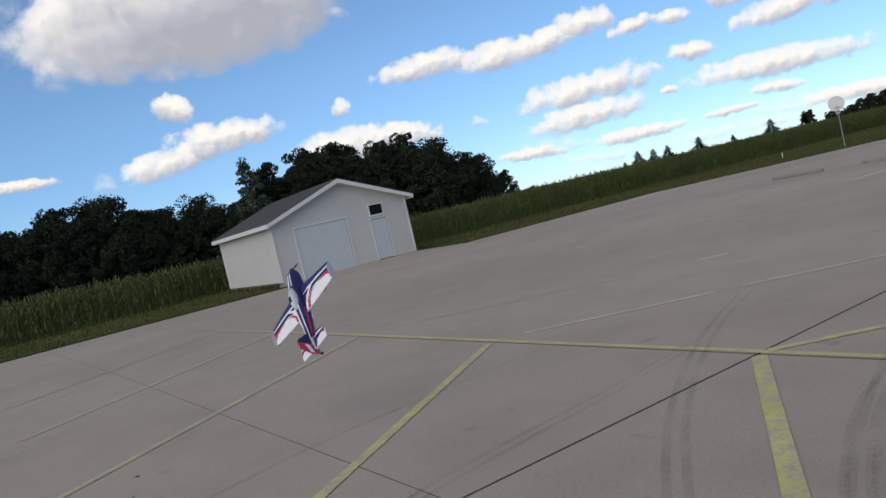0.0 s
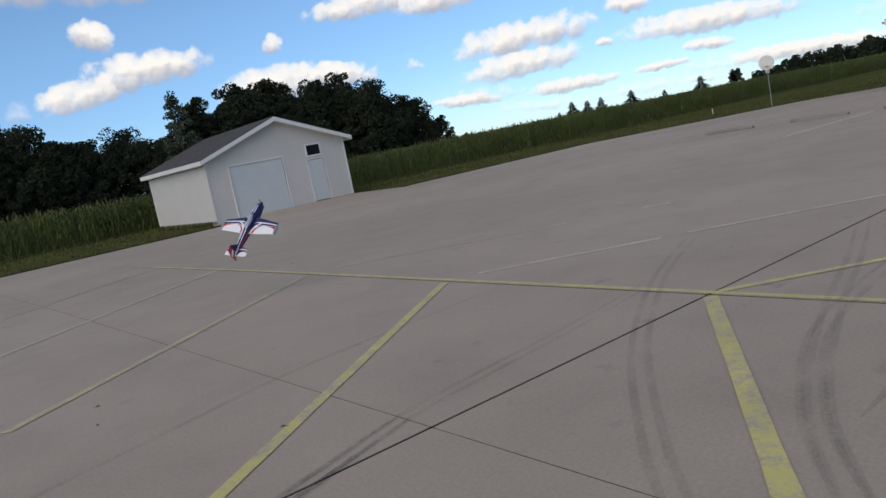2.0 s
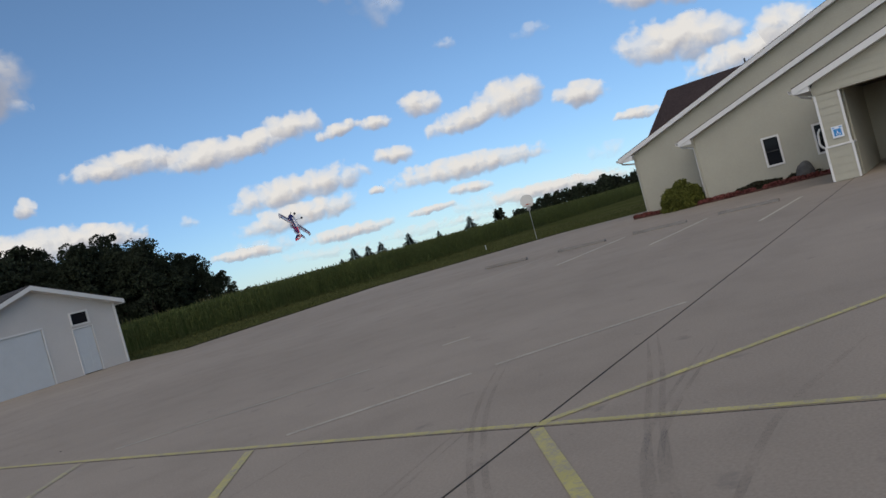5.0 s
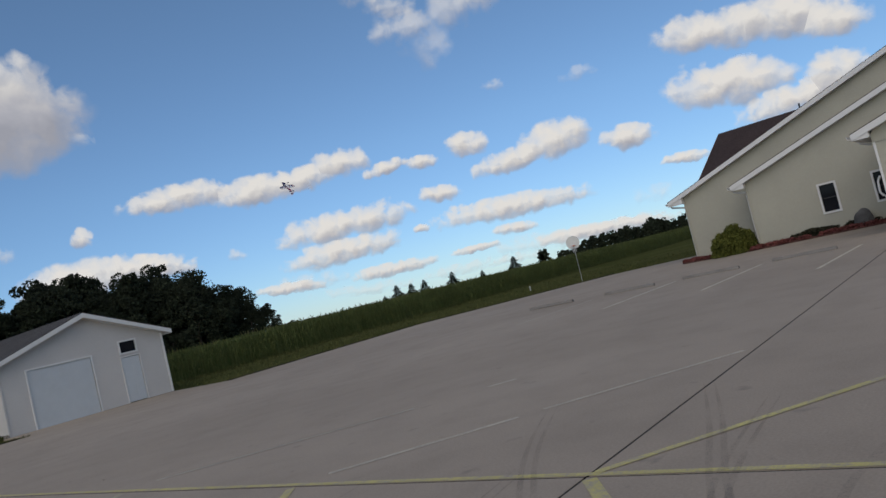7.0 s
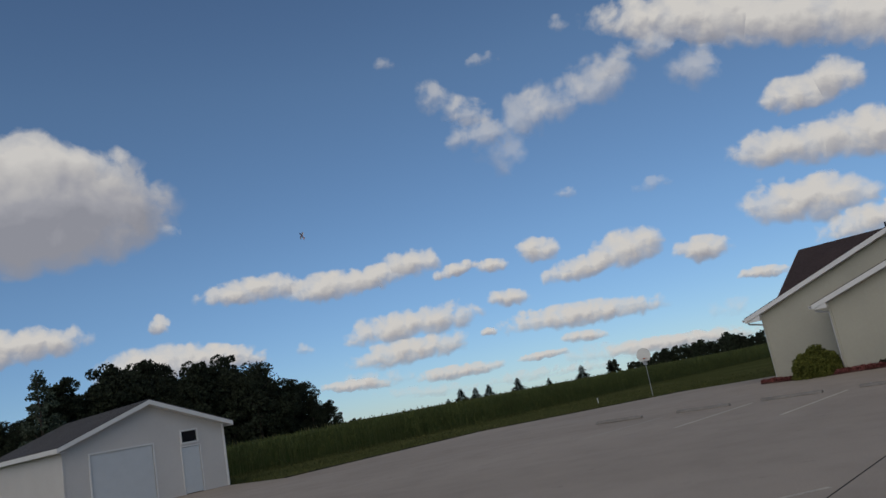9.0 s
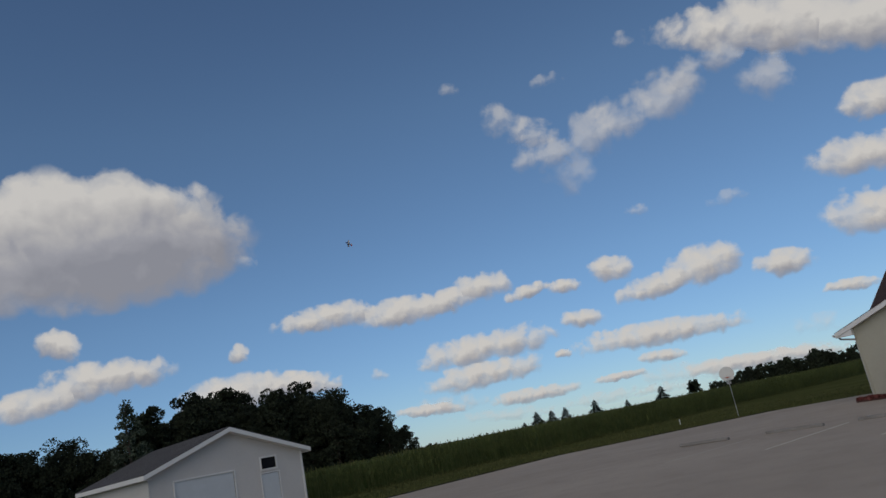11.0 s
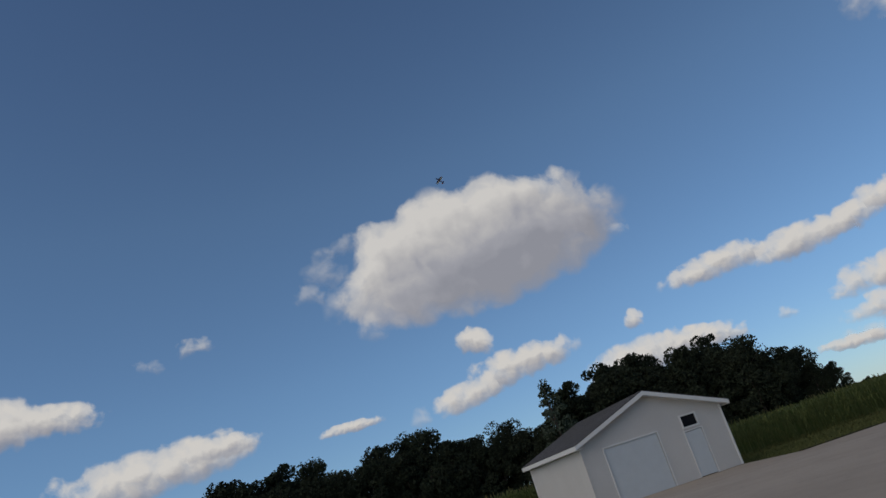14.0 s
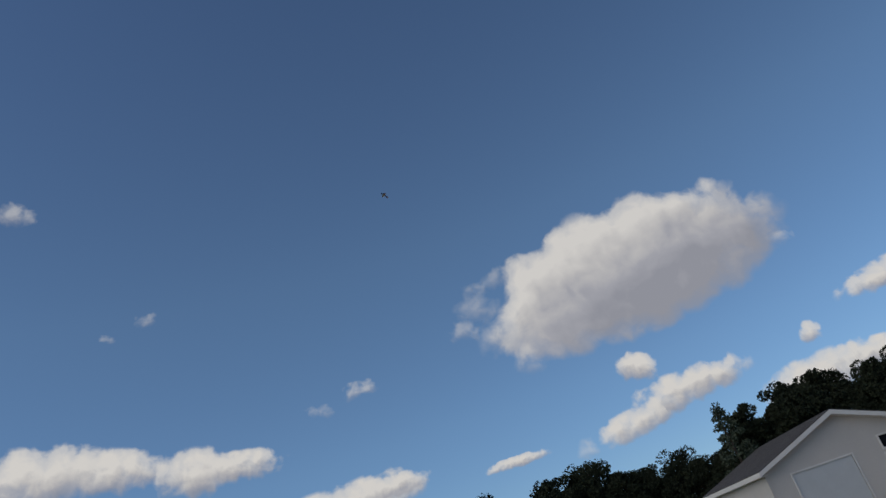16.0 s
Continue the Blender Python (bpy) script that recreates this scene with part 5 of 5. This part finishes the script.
    cloud(-23.26, 14.65, 2.95, 1.63, -9.6, 0)
    cloud(-18.00, 13.30, 2.52, 1.81, -6.7, 0)
    cloud(-15.20, 13.20, 3.17, 1.11, -6.7, 0)
    cloud(-5.12, 16.22, 1.46, 0.57, -0.7, 2)
    cloud(-8.61, 15.45, 0.97, 0.40, -9.6, 4)
    cloud(-22.73, 23.65, 0.43, 0.27, -7.8, 4)
    cloud(-19.80, 24.53, 0.63, 0.36, 6.2, 4)
    cloud(-28.33, 32.59, 1.54, 0.73, -11.0, 2)


# ---- the model aeroplane ----
def aeroplane():
    """A foam aerobatic model, 0.9 m across: x to its starboard wing, y to its nose, z up."""
    pl = thing("model_aeroplane", (0, 0, 0), "navy, white and red foam aerobatic model aeroplane in flight", "model aeroplane")
    rings = [(0.40, 0.040, 0.040, 0.0), (0.36, 0.048, 0.055, 0.0), (0.22, 0.052, 0.072, 0.0), (0.05, 0.050, 0.075, 0.002), (-0.12, 0.038, 0.055, 0.004),
             (-0.32, 0.020, 0.035, 0.006), (-0.43, 0.008, 0.025, 0.006)]
    bm = bmesh.new()
    loops = []
    for y, w, h, z in rings:
        loops.append([bm.verts.new((w * math.copysign(abs(math.cos(a)) ** 0.55, math.cos(a)), y, z + h * math.copysign(abs(math.sin(a)) ** 0.6, math.sin(a))))
                      for a in (radians(22.5 + 45 * k) for k in range(8))])
    for i, (p, q) in enumerate(zip(loops, loops[1:])):
        for k in range(8):
            f = bm.faces.new((p[k], p[(k + 1) % 8], q[(k + 1) % 8], q[k]))
            f.material_index = 0 if k in (0, 1, 2) or k in (3, 7) and i < 5 else (1 if k in (3, 7) else (0 if i < 2 else 2 if k in (4, 6) and i == 4 else 1))
    bm.faces.new(loops[0])
    bm.faces.new(loops[-1][::-1])
    bmesh.ops.recalc_face_normals(bm, faces=bm.faces)
    body = part("fuselage", bm, (FOAM_BLUE, FOAM_WHITE, FOAM_RED), pl, "navy and white foam fuselage")
    for s in (-1, 1):
        part("stripe", prism(bmesh.new(), [(0.006, -0.40), (0.016, -0.40), (0.034, 0.0), (0.020, 0.02)], 0.003, lambda a, b, c: (s * a, b, 0.070 + c - (0.045 * max(0, -b) / 0.4))), FOAM_WHITE, body, "white stripe")
        part("stripe", prism(bmesh.new(), [(0.008, 0.36), (0.018, 0.36), (0.027, 0.22), (0.014, 0.22)], 0.003, lambda a, b, c: (s * a, b, 0.0515 + c + 0.0162 * (0.36 - b) / 0.14)), FOAM_WHITE, body, "white stripe")
        part("stripe", prism(bmesh.new(), [(-0.40, -0.004), (-0.40, 0.008), (-0.02, 0.03), (-0.10, 0.008)], 0.002, lambda a, q, c: (s * (float(np.interp(a, (-0.43, -0.32, -0.12, 0.05), (0.009, 0.021, 0.039, 0.051))) + c), a, q)), FOAM_RED, body, "red stripe")
    bm = bmesh.new()
    bmesh.ops.create_uvsphere(bm, u_segments=14, v_segments=8, radius=1, matrix=Matrix.Translation((0, 0.09, 0.062)) @ Matrix.Diagonal((0.041, 0.12, 0.05, 1)))
    shell = part("canopy", bm, CANOPY, pl, "pale grey canopy")
    part("hatch", boxed((-0.014, 0.045, 0.104), (0.014, 0.10, 0.1145), 0.002), CARBON, shell, "small dark hatch")

    def airfoil(outline, z, thick, mat, name, parent, label=""):
        b = prism(bmesh.new(), outline, thick, lambda a, q, c: (a, q, z - thick / 2 + c))
        bmesh.ops.bevel(b, geom=list(b.edges), offset=min(0.004, thick * 0.3), segments=1, affect="EDGES")
        return part(name, b, mat, parent, label)
    for s in (-1, 1):
        sx = lambda o: [(s * a, b) for a, b in (o if s > 0 else o[::-1])]
        wing = airfoil(sx([(0.03, 0.20), (0.45, 0.125), (0.45, 0.065), (0.03, 0.09)]), 0.0, 0.022, FOAM_BLUE, "wing", pl, "navy wing panel")
        airfoil(sx([(0.03, 0.089), (0.45, 0.064), (0.45, -0.045), (0.40, -0.05), (0.03, -0.075)]), 0.0, 0.014, FOAM_WHITE, "aileron", wing, "white aileron")
        for zz in (0.0125, -0.0125):
            airfoil(sx([(0.05, 0.10), (0.14, 0.118), (0.30, 0.112), (0.45, 0.092), (0.45, 0.080), (0.28, 0.096), (0.15, 0.100)]), zz, 0.003, FOAM_WHITE, "flash", wing, "white flash")
            airfoil(sx([(0.27, 0.062), (0.44, 0.060), (0.44, 0.0), (0.40, 0.036)]), zz * 0.72, 0.003, FOAM_RED, "flash", wing, "red tip flash")
            airfoil(sx([(0.031, 0.088), (0.22, 0.077), (0.13, 0.05), (0.09, 0.0), (0.075, -0.068), (0.031, -0.073)]), zz * 0.68, 0.003, FOAM_BLUE, "flash", wing, "navy flash")
            airfoil(sx([(0.085, -0.066), (0.10, 0.0), (0.15, 0.046), (0.23, 0.064), (0.16, 0.034), (0.12, -0.01), (0.108, -0.066)]), zz * 0.86, 0.003, FOAM_RED, "flash", wing, "red flash")
            airfoil(sx([(0.052, -0.068), (0.066, 0.0), (0.10, 0.06), (0.16, 0.098), (0.21, 0.108), (0.14, 0.06), (0.092, 0.0), (0.078, -0.068)]), zz * 1.06, 0.003, FOAM_WHITE, "flash", wing, "white flash")
        b = prism(bmesh.new(), [(0.13, 0.0), (0.06, 0.032), (-0.04, 0.03), (-0.055, 0.0), (-0.04, -0.028), (0.06, -0.028)], 0.006, lambda a, q, c: (s * (0.45 + c), a, q))
        part("tip_plate", b, CANOPY, wing, "grey wing tip plate")
        airfoil(sx([(0.01, -0.27), (0.17, -0.315), (0.17, -0.345), (0.01, -0.345)]), 0.006, 0.008, FOAM_BLUE, "stabiliser", pl, "navy stabiliser")
        airfoil(sx([(0.01, -0.347), (0.18, -0.347), (0.175, -0.425), (0.03, -0.43)]), 0.006, 0.007, FOAM_WHITE, "elevator", pl, "white elevator")
        airfoil(sx([(0.02, -0.348), (0.13, -0.348), (0.06, -0.37), (0.035, -0.425), (0.02, -0.425)]), 0.0095, 0.003, FOAM_BLUE, "flash", pl, "navy flash")
        airfoil(sx([(0.03, -0.335), (0.07, -0.312), (0.17, -0.322), (0.17, -0.334), (0.08, -0.330)]), 0.0112, 0.003, FOAM_WHITE, "flash", pl, "white flash")
        airfoil(sx([(0.10, -0.350), (0.174, -0.350), (0.174, -0.378), (0.15, -0.360)]), 0.0102, 0.003, FOAM_RED, "flash", pl, "red flash")
        leg = part("gear_leg", tube(bmesh.new(), (s * 0.03, 0.17, -0.06), (s * 0.11, 0.17, -0.17), 0.005, 0.004, 6), CARBON, pl, "black wire leg")
        part("wheel", tube(bmesh.new(), (s * 0.10, 0.17, -0.175), (s * 0.122, 0.17, -0.175), 0.028, n=14), CARBON, leg, "small black wheel")
    fin = prism(bmesh.new(), [(-0.26, 0.03), (-0.35, 0.15), (-0.375, 0.16), (-0.375, 0.0), (-0.3, 0.0)], 0.007, lambda a, q, c: (-0.0035 + c, a, q))
    part("fin", fin, FOAM_BLUE, pl, "navy fin")
    rud = prism(bmesh.new(), [(-0.378, 0.165), (-0.44, 0.15), (-0.475, 0.05), (-0.465, -0.035), (-0.42, -0.03), (-0.378, 0.0)], 0.006, lambda a, q, c: (-0.003 + c, a, q))
    part("rudder", rud, FOAM_RED, pl, "red and white rudder")
    for x in (-0.0045, 0.0035):
        part("flash", prism(bmesh.new(), [(-0.39, 0.10), (-0.46, 0.06), (-0.465, 0.02), (-0.39, 0.06)], 0.001, lambda a, q, c: (x + c, a, q)), FOAM_WHITE, pl)
    part("tail_wheel", tube(bmesh.new(), (-0.006, -0.46, -0.045), (0.006, -0.46, -0.045), 0.012, n=10), CARBON, pl)
    bm = bmesh.new()
    bmesh.ops.create_uvsphere(bm, u_segments=12, v_segments=8, radius=1, matrix=Matrix.Translation((0, 0.405, 0)) @ Matrix.Diagonal((0.026, 0.045, 0.026, 1)))
    part("spinner", bm, CARBON, pl, "black spinner")
    hub = part("propeller", boxed((-0.012, -0.006, -0.012), (0.012, 0.006, 0.012), 0.002), CARBON, pl, "black two-bladed propeller")
    hub.matrix_basis = pose(0, 0.425, 0)
    for s in (-1, 1):
        bl = prism(bmesh.new(), [(0.0, -0.006), (0.05, -0.008), (0.09, -0.006), (0.10, 0.0), (0.09, 0.004), (0.04, 0.006)], 0.003, lambda a, q, c: (s * a, c, q))
        part("blade", bl, CARBON, hub)
    return pl, hub


# ---- the place ----
ground()
pavement()
markings()
tyre_marks()
litter()
wheel_stop()
shed()
house()
access_sign()
woods()
corn_field()
lawn_tufts()
basketball_hoop()
marker_post()
shrub()
flower_bed()
porch_shrub()
clouds()
PLANE, PROP = aeroplane()


def motions():
    walk(PLANE, [
        (0.0, pose(2.302, 5.539, 1.040, 62.4, -32.9, -62.8)),
        (0.5, pose(2.026, 6.078, 1.050, 47.0, -4.0, -38.5)),
        (1.0, pose(1.892, 7.058, 1.076, 37.3, 38.9, -8.8)),
        (1.5, pose(2.667, 8.227, 0.950, 25.1, 0.9, -38.9)),
        (2.0, pose(3.702, 9.298, 0.924, 44.7, 10.2, -65.7)),
        (2.5, pose(4.793, 9.717, 1.330, 49.4, 33.7, -39.2)),
        (3.0, pose(6.433, 9.879, 1.614, 33.1, 11.5, -43.2)),
        (3.5, pose(8.058, 10.060, 1.607, 27.2, -8.8, -63.2)),
        (4.0, pose(10.869, 12.211, 2.096, 71.6, -2.8, -127.5)),
        (4.2, pose(9.482, 10.565, 2.067, 127.5, -43.1, 175.6)),
        (6.3, pose(19.981, 20.570, 5.574, 128.1, -15.9, -169.1)),
        (6.5, pose(21.091, 22.232, 6.145, 164.3, -6.6, 130.3)),
        (7.0, pose(26.102, 29.583, 8.474, 128.7, 7.3, -179.2)),
        (7.5, pose(29.616, 34.192, 10.425, 99.8, -3.7, -148.8)),
        (8.0, pose(30.423, 35.930, 11.744, 88.7, 0.7, -117.5)),
        (8.5, pose(46.754, 56.545, 18.040, 96.8, -18.2, -100.7)),
        (10.8, pose(48.988, 65.983, 24.362, 135.2, -36.1, -122.6)),
        (11.5, pose(43.314, 63.181, 25.831, 103.8, -39.3, -73.4)),
        (12.0, pose(40.890, 64.068, 27.367, 145.4, -5.9, -120.1)),
        (12.5, pose(32.313, 57.591, 25.328, 163.1, -1.7, -118.8)),
        (13.0, pose(27.218, 57.669, 25.583, 170.1, -5.4, -104.1)),
        (13.5, pose(23.375, 60.662, 27.781, 166.5, -30.4, -92.8)),
        (14.0, pose(18.907, 63.277, 30.460, 142.2, -19.7, -55.5)),
        (14.5, pose(14.505, 63.336, 32.779, 157.8, 8.3, -87.7)),
        (15.0, pose(10.251, 64.985, 35.622, 144.6, 24.8, -88.6)),
        (15.5, pose(5.979, 68.184, 39.102, 161.4, 13.3, -81.8)),
        (16.0, pose(1.479, 69.486, 41.274, 143.2, 9.7, -64.1)),
    ])
    walk(PROP, [(0.1 * i, pose(0, 0.425, 0, 0, 77.0 * i % 360, 0)) for i in range(161)])


motions()
